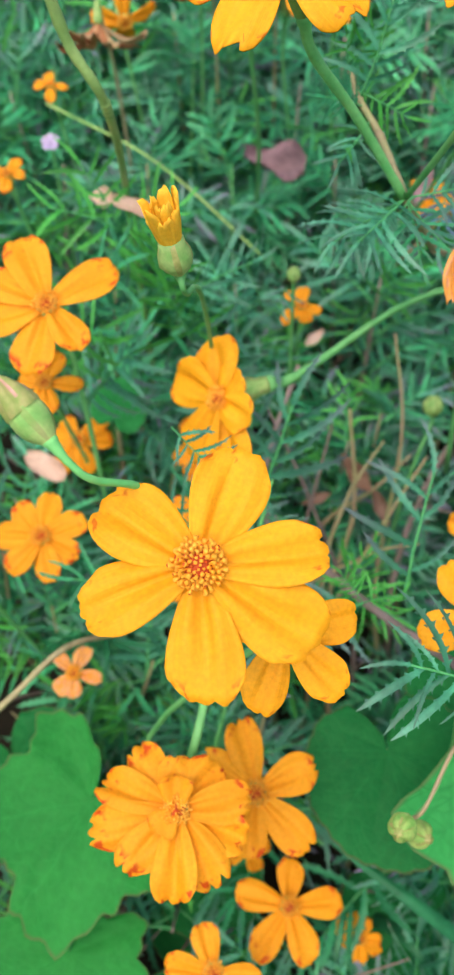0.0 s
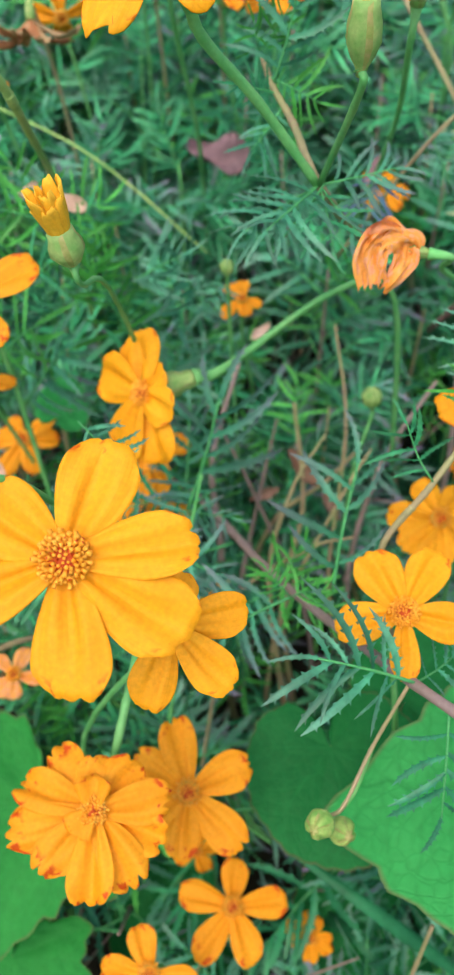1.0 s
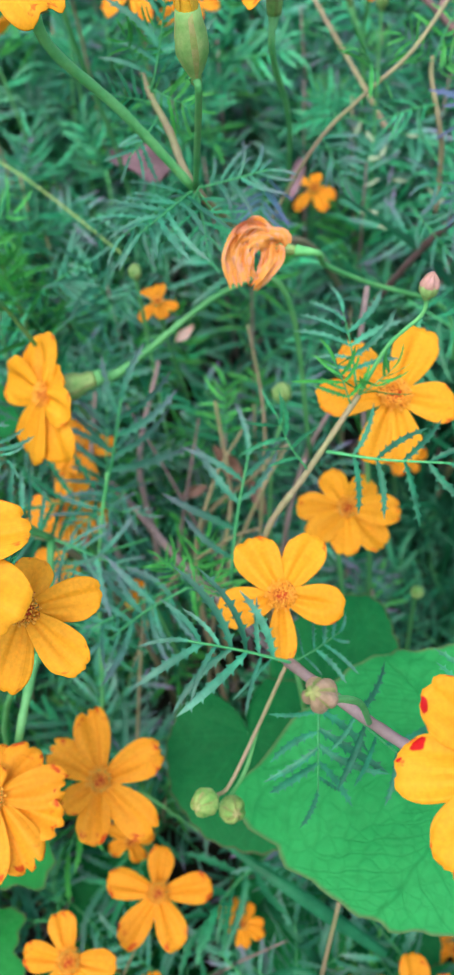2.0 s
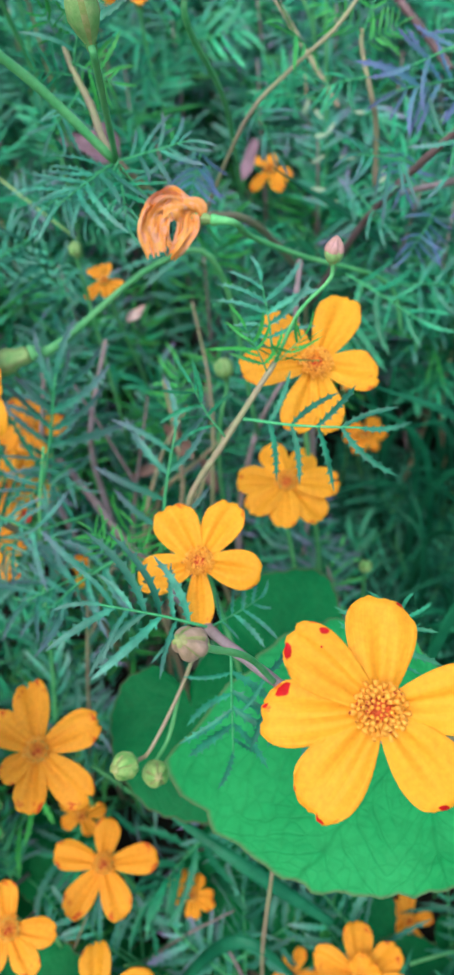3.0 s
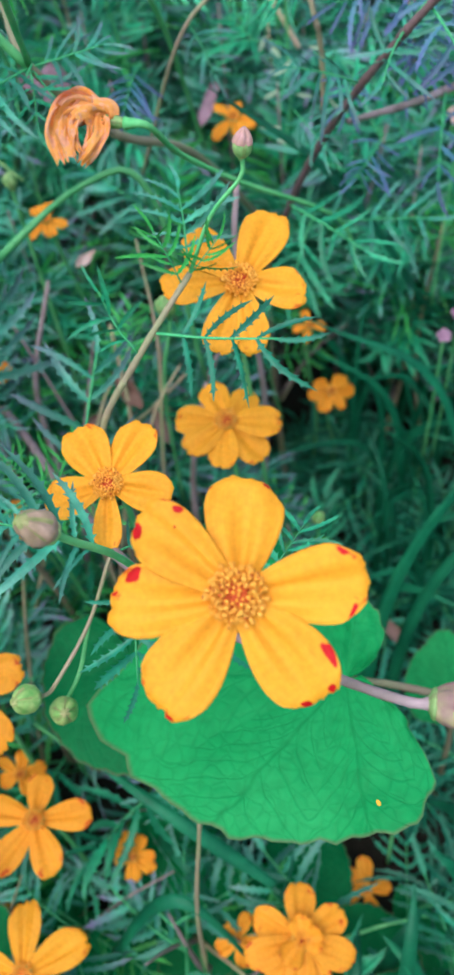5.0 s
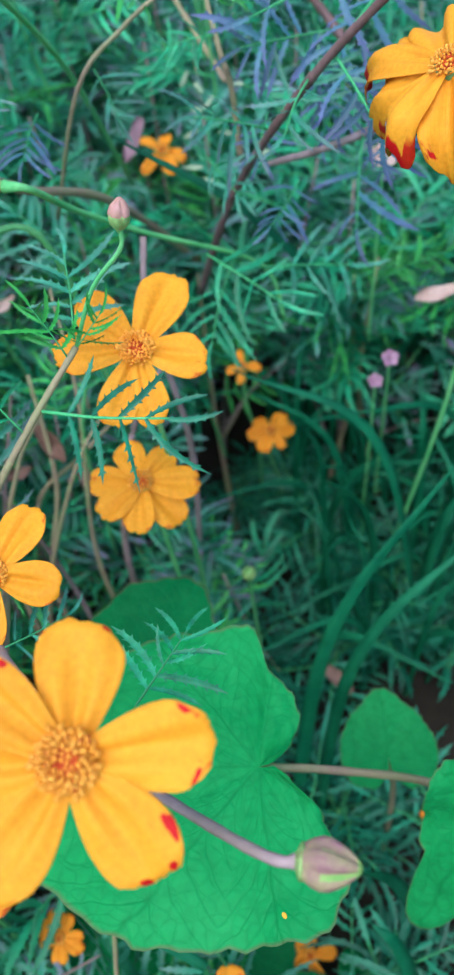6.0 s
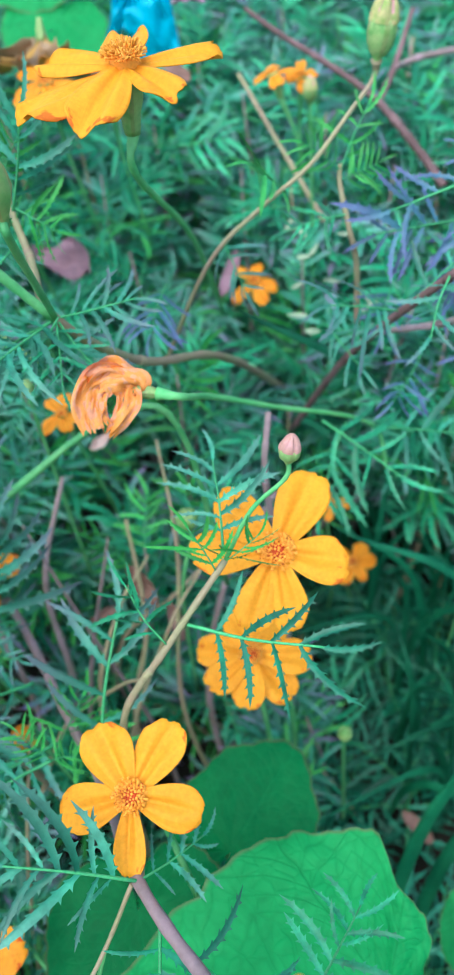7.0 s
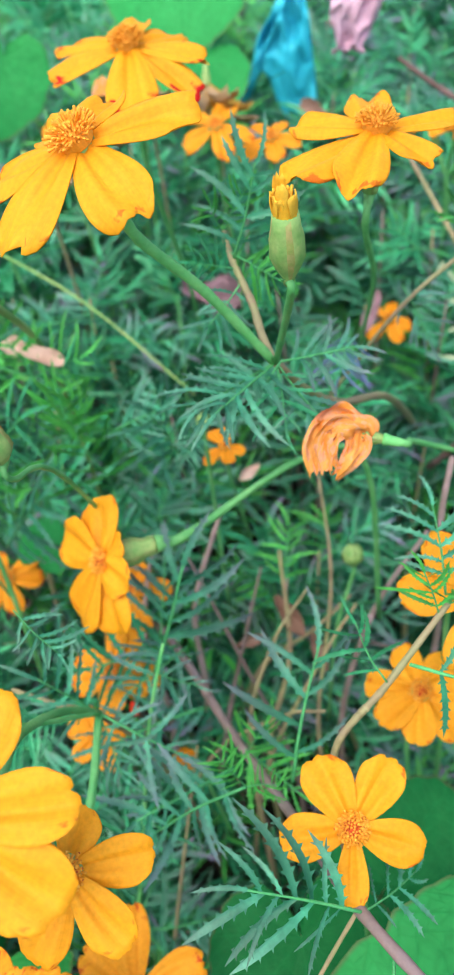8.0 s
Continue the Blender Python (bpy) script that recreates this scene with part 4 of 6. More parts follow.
bud((0.157, 0.0445, 0.294), (0.95, -0.2, 0.05), 0.0104, 0.0047, (0.110, 0.078, 0.272), "purple-green bud at the end of a purple stalk", bud_mauve, tip=0.90, seed=6, via=((0.133, 0.058, 0.285),), stem_material=twig_mat, stem_r=0.0010)
bud((0.1240, 0.1796, 0.3365), (0.15, 0.1, 1), 0.0078, 0.0027, (0.1065, 0.176, 0.302), "narrow bud with a blush-pink tip", blush_mat, tip=0.5, seed=7, via=((0.114, 0.178, 0.318),), stem_r=0.0006)
bud((0.0648, 0.200, 0.3972), (-0.03, -0.15, 1), 0.0250, 0.0047, (0.0605, 0.238, 0.3385), "tall striped bud just opening to orange", petal_young, tip=0.35, florets=10, seed=8, stem_r=0.0010)
bud((-0.0305, 0.1115, 0.3665), (-0.62, 0.45, 0.62), 0.0160, 0.0038, (-0.001, 0.180, 0.238), "plump bud streaked purple and green", bud_mat, tip=0.5, seed=9, via=((-0.006, 0.138, 0.300), (-0.010, 0.1145, 0.341), (-0.0185, 0.106, 0.3535)), stem_r=0.0008)
bud((0.0223, 0.1896, 0.1905), (-0.4, -0.3, 0.8), 0.010, 0.0045, (0.035, 0.20, 0.1), "round orange-yellow bud among leaves", petal_orange, tip=0.6, seed=10)
bud((0.1643, 0.3381, 0.3797), (0.15, 0.05, 1), 0.023, 0.0050, (0.078, 0.318, 0.262), "green-striped bud with a tan flush on an arching stalk", bud_mat, tip=0.45, seed=11, via=((0.1020, 0.2900, 0.3230), (0.1206, 0.2953, 0.3394), (0.1378, 0.3054, 0.3485), (0.151, 0.3171, 0.3593)), stem_material=tan_mat)
bud((0.1464, 0.4183, 0.3338), (0, 0, 1), 0.012, 0.0034, (0.150, 0.43, 0.2), "small pale pink-green bud", bud_mat, tip=0.45, seed=12)
bud((0.030, 0.283, 0.281), (0, 0, 1), 0.007, 0.0028, (0.032, 0.29, 0.15), "tiny yellow-green bud among leaves", calyx_mat, tip=0.4, seed=13)
bud((0.145, 0.205, 0.155), (0, -0.2, 1), 0.008, 0.003, (0.148, 0.21, 0.05), "tiny yellow-green bud in shade", calyx_mat, tip=0.4, seed=14)
bud((0.163, 0.082, 0.175), (0.1, -0.3, 1), 0.008, 0.0032, (0.165, 0.09, 0.06), "tiny yellow-green bud beside the broad leaf", calyx_mat, tip=0.4, seed=15)
bud((0.015, 0.204, 0.160), (-0.3, -0.3, 0.9), 0.0095, 0.0040, (0.03, 0.21, 0.08), "round yellow-green bud opening among leaves", petal_young, tip=0.55, seed=16)

# branches
def branch(points, r0, r1, label, material=twig_mat, nodes=(0.35, 0.7)):
    t = thing("branch", points[0], label, "stem", "marigold branches")
    stem = part("stem", tube(bmesh.new(), points, r0, r1, sides=10, steps=8, lumps=0.08), material, t)
    line = curve_points(points, 8)
    for f in nodes:
        k = int(f * (len(line) - 2))
        r = r0 + (r1 - r0) * f
        a, b = line[k], line[k + 1]
        d = (b - a).normalized()
        part("node", tube(bmesh.new(), [a - d * 1.6 * r, a, a + d * 1.6 * r], r * 1.06, r * 1.12, sides=10, steps=3, lumps=0.12), material, stem)
    return t


branch([(-0.020, 0.29, 0.12), (0.000, 0.262, 0.180), (0.022, 0.226, 0.197), (0.042, 0.19, 0.208), (0.062, 0.155, 0.225), (0.082, 0.113, 0.256), (0.103, 0.085, 0.270), (0.112, 0.077, 0.272)], 0.0018, 0.0015, "purple-brown marigold branch arching over the leaves")
branch([(0.0815, 0.115, 0.252), (0.078, 0.138, 0.25), (0.0764, 0.153, 0.2655), (0.0901, 0.1612, 0.2855), (0.1065, 0.176, 0.302)], 0.0013, 0.0009, "tan marigold shoot rising past the small bloom", tan_mat)
branch([(0.14, 0.42, 0.16), (0.105, 0.31, 0.27), (0.079, 0.262, 0.305), (0.0605, 0.2385, 0.338), (0.053, 0.254, 0.350), (0.047, 0.268, 0.356), (0.044, 0.276, 0.362)], 0.0018, 0.0009, "brownish marigold branch with a forked tip", tan_mat)
branch([(0.132, 0.345, 0.20), (0.152, 0.300, 0.274), (0.178, 0.263, 0.329), (0.21, 0.24, 0.37)], 0.0017, 0.0013, "dark red-brown branch crossing the foliage", dark_twig)
branch([(-0.085, 0.40, 0.30), (-0.03, 0.36, 0.29), (0.02, 0.335, 0.255)], 0.0007, 0.0005, "thin pale green stem lying over the leaves", stem_pale)
branch([(-0.046, 0.245, 0.415), (-0.040, 0.247, 0.383), (-0.031, 0.254, 0.356), (-0.040, 0.33, 0.27), (-0.04, 0.36, 0.1)], 0.0019, 0.0010, "smooth yellow-green stalk leaning over the bed", stem_pale, (0.5,))
branch([(0.055, 0.19, 0.06), (0.045, 0.215, 0.16), (0.055, 0.235, 0.20), (0.07, 0.25, 0.22)], 0.0016, 0.0005, "bare tan stem inside the bush", tan_mat)
branch([(0.02, 0.23, 0.05), (0.035, 0.24, 0.15), (0.05, 0.27, 0.21)], 0.0018, 0.0005, "bare purple-brown stem inside the bush")
branch([(0.115, 0.25, 0.05), (0.125, 0.25, 0.18), (0.118, 0.245, 0.26), (0.12, 0.252, 0.288)], 0.0014, 0.0011, "thin mauve stem rising behind a bloom")
branch([(0.085, 0.05, 0.0), (0.088, 0.06, 0.10), (0.095, 0.075, 0.16)], 0.0010, 0.0007, "pale stem under the broad leaf", tan_mat)
branch([(-0.11, 0.11, 0.19), (-0.08, 0.14, 0.192), (-0.058, 0.162, 0.197), (-0.04, 0.185, 0.17)], 0.0013, 0.0011, "grey-tan stem beside broad leaves", tan_mat)
branch([(0.04, 0.20, 0.02), (0.05, 0.22, 0.12), (0.075, 0.235, 0.19), (0.09, 0.25, 0.21)], 0.0014, 0.0005, "bare tan stem inside the bush", tan_mat)
branch([(0.07, 0.21, 0.0), (0.065, 0.225, 0.11), (0.04, 0.24, 0.19), (0.02, 0.26, 0.23)], 0.0015, 0.0005, "bare purple-brown stem inside the bush")
branch([(0.09, 0.23, 0.03), (0.075, 0.235, 0.13), (0.08, 0.26, 0.21), (0.075, 0.285, 0.25)], 0.0013, 0.0005, "bare tan stem inside the bush", tan_mat)
branch([(0.005, 0.195, 0.10), (0.03, 0.205, 0.165), (0.06, 0.20, 0.205), (0.075, 0.19, 0.225)], 0.0011, 0.0005, "thin pale stem under the blooms", tan_mat)
branch([(-0.02, 0.15, 0.02), (0.0, 0.165, 0.13), (0.012, 0.185, 0.215), (0.02, 0.20, 0.25)], 0.0011, 0.0005, "thin pale green stem under the blooms", stem_mat)
branch([(0.0, 0.14, 0.02), (0.018, 0.16, 0.14), (0.028, 0.19, 0.20)], 0.0011, 0.0005, "thin pale stem under the blooms", tan_mat)
branch([(0.22, 0.30, 0.30), (0.19, 0.29, 0.295), (0.165, 0.30, 0.285)], 0.0016, 0.0012, "mauve branch lying over the grass")
branch([(0.156, 0.306, 0.285), (0.1545, 0.304, 0.312), (0.1515, 0.303, 0.3255), (0.1485, 0.3108, 0.3389), (0.1488, 0.313, 0.345)], 0.0012, 0.0008, "yellow-green young shoot rising from a dark branch", tan_mat, (0.4,))
branch([(0.2125, 0.4272, 0.2812), (0.2026, 0.438, 0.2928), (0.1826, 0.4563, 0.3127), (0.1635, 0.4671, 0.325), (0.1355, 0.48, 0.3401), (0.1193, 0.4887, 0.35)], 0.0024, 0.0011, "red-brown bare twig at the back of the bed", dark_twig)
branch([(0.1826, 0.4563, 0.3127), (0.1911, 0.4681, 0.3241), (0.2017, 0.4886, 0.344)], 0.0018, 0.0012, "red-brown forked twig at the back of the bed", dark_twig, (0.5,))
branch([(0.1911, 0.4681, 0.3241), (0.205, 0.472, 0.327), (0.2305, 0.4751, 0.329)], 0.0014, 0.0017, "mauve-brown side twig at the back of the bed", twig_mat, (0.5,))
branch([(0.1538, 0.420, 0.270), (0.1438, 0.4272, 0.2861), (0.1299, 0.4456, 0.3056), (0.1146, 0.4661, 0.3274)], 0.0013, 0.0010, "thin brown twig among the far leaves", tan_mat, (0.5,))

branch([(0.010, 0.245, 0.02), (0.022, 0.250, 0.13), (0.020, 0.262, 0.19), (0.034, 0.282, 0.235)], 0.0021, 0.0010, "bare mauve-brown stem inside the bush", twig_mat)
branch([(0.095, 0.235, 0.02), (0.086, 0.245, 0.12), (0.098, 0.262, 0.185), (0.122, 0.282, 0.220)], 0.0020, 0.0009, "bare mauve-brown stem inside the bush", twig_mat)
branch([(0.060, 0.215, 0.03), (0.052, 0.232, 0.12), (0.062, 0.252, 0.170), (0.058, 0.275, 0.215)], 0.0018, 0.0008, "bare tan stem with a bent tip inside the bush", tan_mat)
branch([(0.035, 0.265, 0.10), (0.050, 0.258, 0.155), (0.072, 0.262, 0.175), (0.090, 0.275, 0.185)], 0.0015, 0.0007, "dry tan twig lying across the stems", tan_mat)
branch([(0.000, 0.230, 0.03), (0.006, 0.238, 0.13), (-0.002, 0.252, 0.185), (0.004, 0.275, 0.225)], 0.0019, 0.0009, "bare mauve-brown stem inside the bush", twig_mat)
branch([(0.030, 0.205, 0.0), (0.022, 0.200, 0.11), (0.010, 0.188, 0.20), (-0.001, 0.180, 0.238)], 0.0017, 0.0013, "pale tan branch that forks under the blooms", tan_mat)
branch([(-0.001, 0.180, 0.238), (-0.016, 0.182, 0.240), (-0.034, 0.190, 0.236)], 0.0012, 0.0008, "short pale side branch under the blooms", tan_mat, (0.5,))

# broad weed leaves; reach in mm at even steps of angle, starting from the notch where the stalk joins
broad_leaf((0.1446, 0.100, 0.2045), (-0.10, -0.22, 0.97), -6, (6, 8, 12, 19, 23, 26, 43, 44.5, 50, 55, 59, 70, 86, 73, 64, 58, 51, 47, 45, 46, 40, 23, 10, 5), "big bright green heart-shaped leaf with a toothed margin", broad_bright,
    [(0.225, 0.115, 0.12), (0.20, 0.113, 0.152), (0.165, 0.105, 0.187)], seed=1, sag=0.12, cup=0.05)
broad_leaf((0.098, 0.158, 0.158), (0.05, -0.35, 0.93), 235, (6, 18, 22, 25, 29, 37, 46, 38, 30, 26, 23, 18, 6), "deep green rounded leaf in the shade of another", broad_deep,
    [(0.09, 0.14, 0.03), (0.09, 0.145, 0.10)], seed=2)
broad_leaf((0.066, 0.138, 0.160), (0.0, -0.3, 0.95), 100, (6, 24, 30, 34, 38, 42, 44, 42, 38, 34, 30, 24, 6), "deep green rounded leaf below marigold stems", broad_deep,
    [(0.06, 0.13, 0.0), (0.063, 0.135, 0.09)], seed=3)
broad_leaf((0.194, 0.137, 0.118), (0, -0.4, 0.9), 270, (5, 15, 19, 20, 20, 22, 27, 22, 20, 19, 18, 14, 5), "small green heart-shaped leaf in the shade", broad_bright,
    [(0.20, 0.14, 0.0), (0.2, 0.142, 0.07)], seed=4)
broad_leaf((0.2125, 0.092, 0.191), (-0.311, -0.869, 0.386), 71, (5, 12, 16, 18, 19, 20, 23, 31, 68, 31, 23, 20, 19, 18, 16, 12, 5), "pointed bright green leaf at the bed's edge", broad_bright,
    [(0.236, 0.10, 0.0), (0.231, 0.104, 0.12)], seed=5)
broad_leaf((-0.052, 0.125, 0.140), (0.1, -0.3, 0.95), 60, (6, 20, 36, 42, 33, 40, 54, 46, 38, 50, 55, 43, 38, 48, 40, 26, 34, 22, 6), "broad bright green lobed leaf low beside the blooms", broad_green,
    [(-0.05, 0.12, 0.0), (-0.05, 0.123, 0.08)], seed=6, teeth=26, tooth=0.09)
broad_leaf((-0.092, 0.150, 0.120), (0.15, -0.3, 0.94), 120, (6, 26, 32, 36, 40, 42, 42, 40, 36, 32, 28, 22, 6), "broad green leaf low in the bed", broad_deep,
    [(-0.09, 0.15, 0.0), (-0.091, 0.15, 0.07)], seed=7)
broad_leaf((-0.060, 0.078, 0.105), (0.1, -0.25, 0.96), 75, (6, 22, 34, 30, 40, 46, 36, 44, 48, 38, 44, 36, 28, 32, 18, 6), "broad bright green lobed leaf near the soil", broad_green,
    [(-0.06, 0.075, 0.0), (-0.06, 0.077, 0.06)], seed=8, teeth=24, tooth=0.08)
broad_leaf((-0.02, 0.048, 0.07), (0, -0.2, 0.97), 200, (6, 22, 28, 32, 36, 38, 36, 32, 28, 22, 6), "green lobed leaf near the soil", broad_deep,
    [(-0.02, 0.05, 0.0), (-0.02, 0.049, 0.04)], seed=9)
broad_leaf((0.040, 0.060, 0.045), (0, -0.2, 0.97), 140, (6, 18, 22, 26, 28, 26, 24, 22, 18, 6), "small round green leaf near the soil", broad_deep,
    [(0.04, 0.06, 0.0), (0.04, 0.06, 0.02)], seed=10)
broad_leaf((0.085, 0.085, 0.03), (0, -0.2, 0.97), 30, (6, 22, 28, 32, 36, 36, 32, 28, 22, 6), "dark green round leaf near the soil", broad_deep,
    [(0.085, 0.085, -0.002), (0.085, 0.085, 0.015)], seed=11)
broad_leaf((-0.050, 0.280, 0.208), (0.1, -0.4, 0.9), 250, (4, 10, 13, 14, 13, 16, 20, 15, 13, 12, 10, 4), "green pointed leaf behind the blooms", broad_bright,
    [(-0.05, 0.28, 0.0), (-0.052, 0.278, 0.1)], seed=12)
broad_leaf((-0.098, 0.53, 0.350), (0.2, -0.75, 0.6), 80, (6, 20, 25, 30, 38, 46, 38, 30, 25, 20, 6), "large light green leaf at the back of the bed", broad_bright,
    [(-0.09, 0.56, 0.1), (-0.088, 0.55, 0.28)], seed=13)
broad_leaf((-0.005, 0.60, 0.375), (0, -0.6, 0.75), 100, (6, 32, 40, 46, 52, 55, 52, 46, 40, 32, 6), "large light green leaf at the back of the bed", broad_bright,
    [(-0.005, 0.63, 0.1), (-0.005, 0.62, 0.3)], seed=14)
broad_leaf((0.014, 0.56, 0.335), (0.1, -0.6, 0.75), 60, (6, 22, 28, 32, 36, 40, 36, 32, 28, 22, 6), "light green leaf beside a scrap of blue film", broad_bright,
    [(0.035, 0.58, 0.1), (0.035, 0.575, 0.28)], seed=15)
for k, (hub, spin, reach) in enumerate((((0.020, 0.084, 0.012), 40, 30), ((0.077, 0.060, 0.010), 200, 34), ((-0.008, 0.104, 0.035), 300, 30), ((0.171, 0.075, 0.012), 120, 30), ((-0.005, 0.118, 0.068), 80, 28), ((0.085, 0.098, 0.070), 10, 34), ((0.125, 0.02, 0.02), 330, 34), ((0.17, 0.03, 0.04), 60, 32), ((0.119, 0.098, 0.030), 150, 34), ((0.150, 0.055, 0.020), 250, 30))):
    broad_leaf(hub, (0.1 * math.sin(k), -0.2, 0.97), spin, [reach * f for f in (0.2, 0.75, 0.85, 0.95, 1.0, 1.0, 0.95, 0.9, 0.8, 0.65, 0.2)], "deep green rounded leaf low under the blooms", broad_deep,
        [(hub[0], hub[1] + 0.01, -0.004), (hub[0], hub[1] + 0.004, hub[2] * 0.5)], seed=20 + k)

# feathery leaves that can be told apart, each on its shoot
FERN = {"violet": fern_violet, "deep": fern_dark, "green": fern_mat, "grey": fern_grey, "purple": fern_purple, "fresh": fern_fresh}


def one_leaflet(seed, material):
    bm = bmesh.new()
    uvs = bm.loops.layers.uv.new("UVMap")
    rnd = random.Random(seed)
    leaflet(bm, uvs, Matrix(), 1.0, 0.100 * rnd.uniform(0.9, 1.1), 7, rnd.uniform(0.05, 0.28), rnd.uniform(-0.5, 0.5))
    return mesh_of("leaflet", bm, material)


LEAFLET = {k: [one_leaflet(40 + j, m) for j in range(4)] for k, m in FERN.items()}
frond_count = 0


def frond(base, tip, normal, kind, k, label):
    """One feathery leaf from base to tip, on the branch at its base: midrib and each leaflet; k: how full it is."""
    global frond_count
    frond_count += 1
    rnd = random.Random(frond_count)
    m = along(base, tip, normal) @ Matrix.Scale((Vector(tip) - Vector(base)).length, 4)
    t = thing("marigold_leaf", base, label, "leaf", "feathery marigold leaves on the near shoots")
    plan, rib = leaf_plan(rnd, 4 + k, 1.0, 0.10, 0.12, long=0.02 + 0.02 * k)
    part("midrib", mesh_of("midrib", tube(bmesh.new(), rib, 0.011, 0.006, sides=6, steps=4), rachis_mat), None, t, "", m)
    for q, length, width, bend in plan:
        part("leaflet", LEAFLET[kind][rnd.randrange(4)], None, t, "", m @ q @ Matrix.Scale(length, 4))
    return t


DARK, TINGED, FRESH = "blue-green feathery leaf with toothed leaflets", "feathery leaf with leaflets tinged purple", "fresh green feathery young leaf"
UPN = (0, -0.5, 0.85)
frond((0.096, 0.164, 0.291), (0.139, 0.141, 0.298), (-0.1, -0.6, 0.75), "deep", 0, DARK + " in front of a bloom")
frond((0.090, 0.161, 0.287), (0.074, 0.166, 0.309), (-0.5, -0.6, 0.6), "green", 0, DARK)
frond((0.106, 0.178, 0.303), (0.106, 0.207, 0.323), (0, -0.7, 0.7), "grey", 1, DARK + " at the shoot's tip")
frond((0.104, 0.174, 0.300), (0.098, 0.172, 0.325), (-0.2, -0.9, 0.2), "fresh", 1, FRESH)
frond((0.106, 0.176, 0.301), (0.118, 0.170, 0.318), (0.2, -0.9, 0.2), "fresh", 2, FRESH)
frond((0.064, 0.158, 0.236), (0.070, 0.188, 0.288), (0, -0.75, 0.65), "purple", 0, TINGED)
frond((0.082, 0.113, 0.257), (0.045, 0.110, 0.286), (0.1, -0.55, 0.8), "grey", 2, DARK + " below a small bloom")
frond((0.082, 0.113, 0.257), (0.106, 0.128, 0.252), (-0.1, -0.5, 0.85), "grey", 0, DARK)
frond((0.044, 0.176, 0.211), (0.004, 0.140, 0.231), (0.1, -0.5, 0.85), "purple", 1, TINGED)
frond((0.044, 0.176, 0.211), (0.058, 0.180, 0.240), (0.1, -0.8, 0.5), "fresh", 1, FRESH)
frond((0.046, 0.185, 0.209), (0.072, 0.160, 0.212), (0.1, -0.6, 0.8), "fresh", 2, FRESH)
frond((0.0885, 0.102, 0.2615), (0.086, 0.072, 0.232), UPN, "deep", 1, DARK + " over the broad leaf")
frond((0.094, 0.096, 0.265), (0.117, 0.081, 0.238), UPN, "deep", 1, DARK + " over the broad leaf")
frond((0.0497, 0.1551, 0.238), (0.0028, 0.1485, 0.2148), (0, -0.6, 0.8), "purple", 1, TINGED + " hanging from the branch")
frond((0.0497, 0.1551, 0.238), (0.062, 0.150, 0.256), (0, -0.6, 0.8), "fresh", 0, FRESH)
frond((0.0497, 0.1551, 0.238), (0.040, 0.158, 0.256), (0, -0.6, 0.8), "fresh", 2, FRESH)
frond((0.0605, 0.2385, 0.338), (0.030, 0.215, 0.335), UPN, "grey", 2, DARK)
frond((0.0605, 0.2385, 0.338), (0.092, 0.236, 0.345), UPN, "purple", 2, TINGED)
frond((0.0605, 0.2385, 0.338), (0.066, 0.21, 0.33), UPN, "green", 0, DARK)
frond((0.062, 0.236, 0.34), (0.045, 0.225, 0.318), UPN, "grey", 0, DARK)
frond((0.047, 0.268, 0.356), (0.062, 0.270, 0.394), (0, -0.9, 0.2), "grey", 2, DARK + " at the shoot's tip")
frond((0.044, 0.276, 0.362), (0.038, 0.264, 0.378), (0, -0.9, 0.3), "fresh", 0, FRESH)
frond((0.044, 0.276, 0.362), (0.052, 0.272, 0.382), (0, -0.9, 0.3), "fresh", 1, FRESH)
frond((0.046, 0.270, 0.358), (0.066, 0.252, 0.356), (0, -0.9, 0.3), "fresh", 2, FRESH)
frond((0.048, 0.265, 0.355), (0.032, 0.254, 0.364), (0, -0.9, 0.3), "green", 1, FRESH)
frond((0.050, 0.260, 0.353), (0.038, 0.240, 0.343), (0, -0.9, 0.3), "grey", 0, DARK)
frond((0.0605, 0.2385, 0.338), (0.040, 0.206, 0.340), UPN, "grey", 1, DARK)
frond((0.0605, 0.2385, 0.338), (0.078, 0.214, 0.322), UPN, "purple", 1, TINGED)
frond((0.161, 0.287, 0.249), (0.205, 0.262, 0.265), UPN, "grey", 1, DARK)
frond((0.140, 0.27, 0.268), (0.175, 0.235, 0.262), UPN, "green", 0, DARK)
frond((0.150, 0.28, 0.258), (0.128, 0.245, 0.235), UPN, "green", 1, DARK)
frond((0.178, 0.263, 0.330), (0.160, 0.230, 0.325), UPN, "purple", 0, TINGED)
frond((0.185, 0.258, 0.338), (0.205, 0.222, 0.315), UPN, "violet", 1, TINGED)
frond((0.165, 0.275, 0.31), (0.135, 0.255, 0.33), UPN, "purple", 2, TINGED)
frond((0.17, 0.27, 0.318), (0.195, 0.285, 0.335), UPN, "grey", 2, TINGED)
frond((0.20, 0.29, 0.297), (0.19, 0.25, 0.275), UPN, "violet", 0, TINGED)
frond((0.13, 0.305, 0.34), (0.115, 0.28, 0.365), UPN, "fresh", 0, FRESH)
frond((0.023, 0.222, 0.218), (0.0, 0.19, 0.225), UPN, "purple", 2, TINGED)
frond((0.018, 0.228, 0.21), (-0.02, 0.20, 0.238), UPN, "green", 2, DARK)
frond((-0.001, 0.180, 0.238), (0.036, 0.163, 0.232), UPN, "purple", 0, TINGED + " in front of orange blooms")
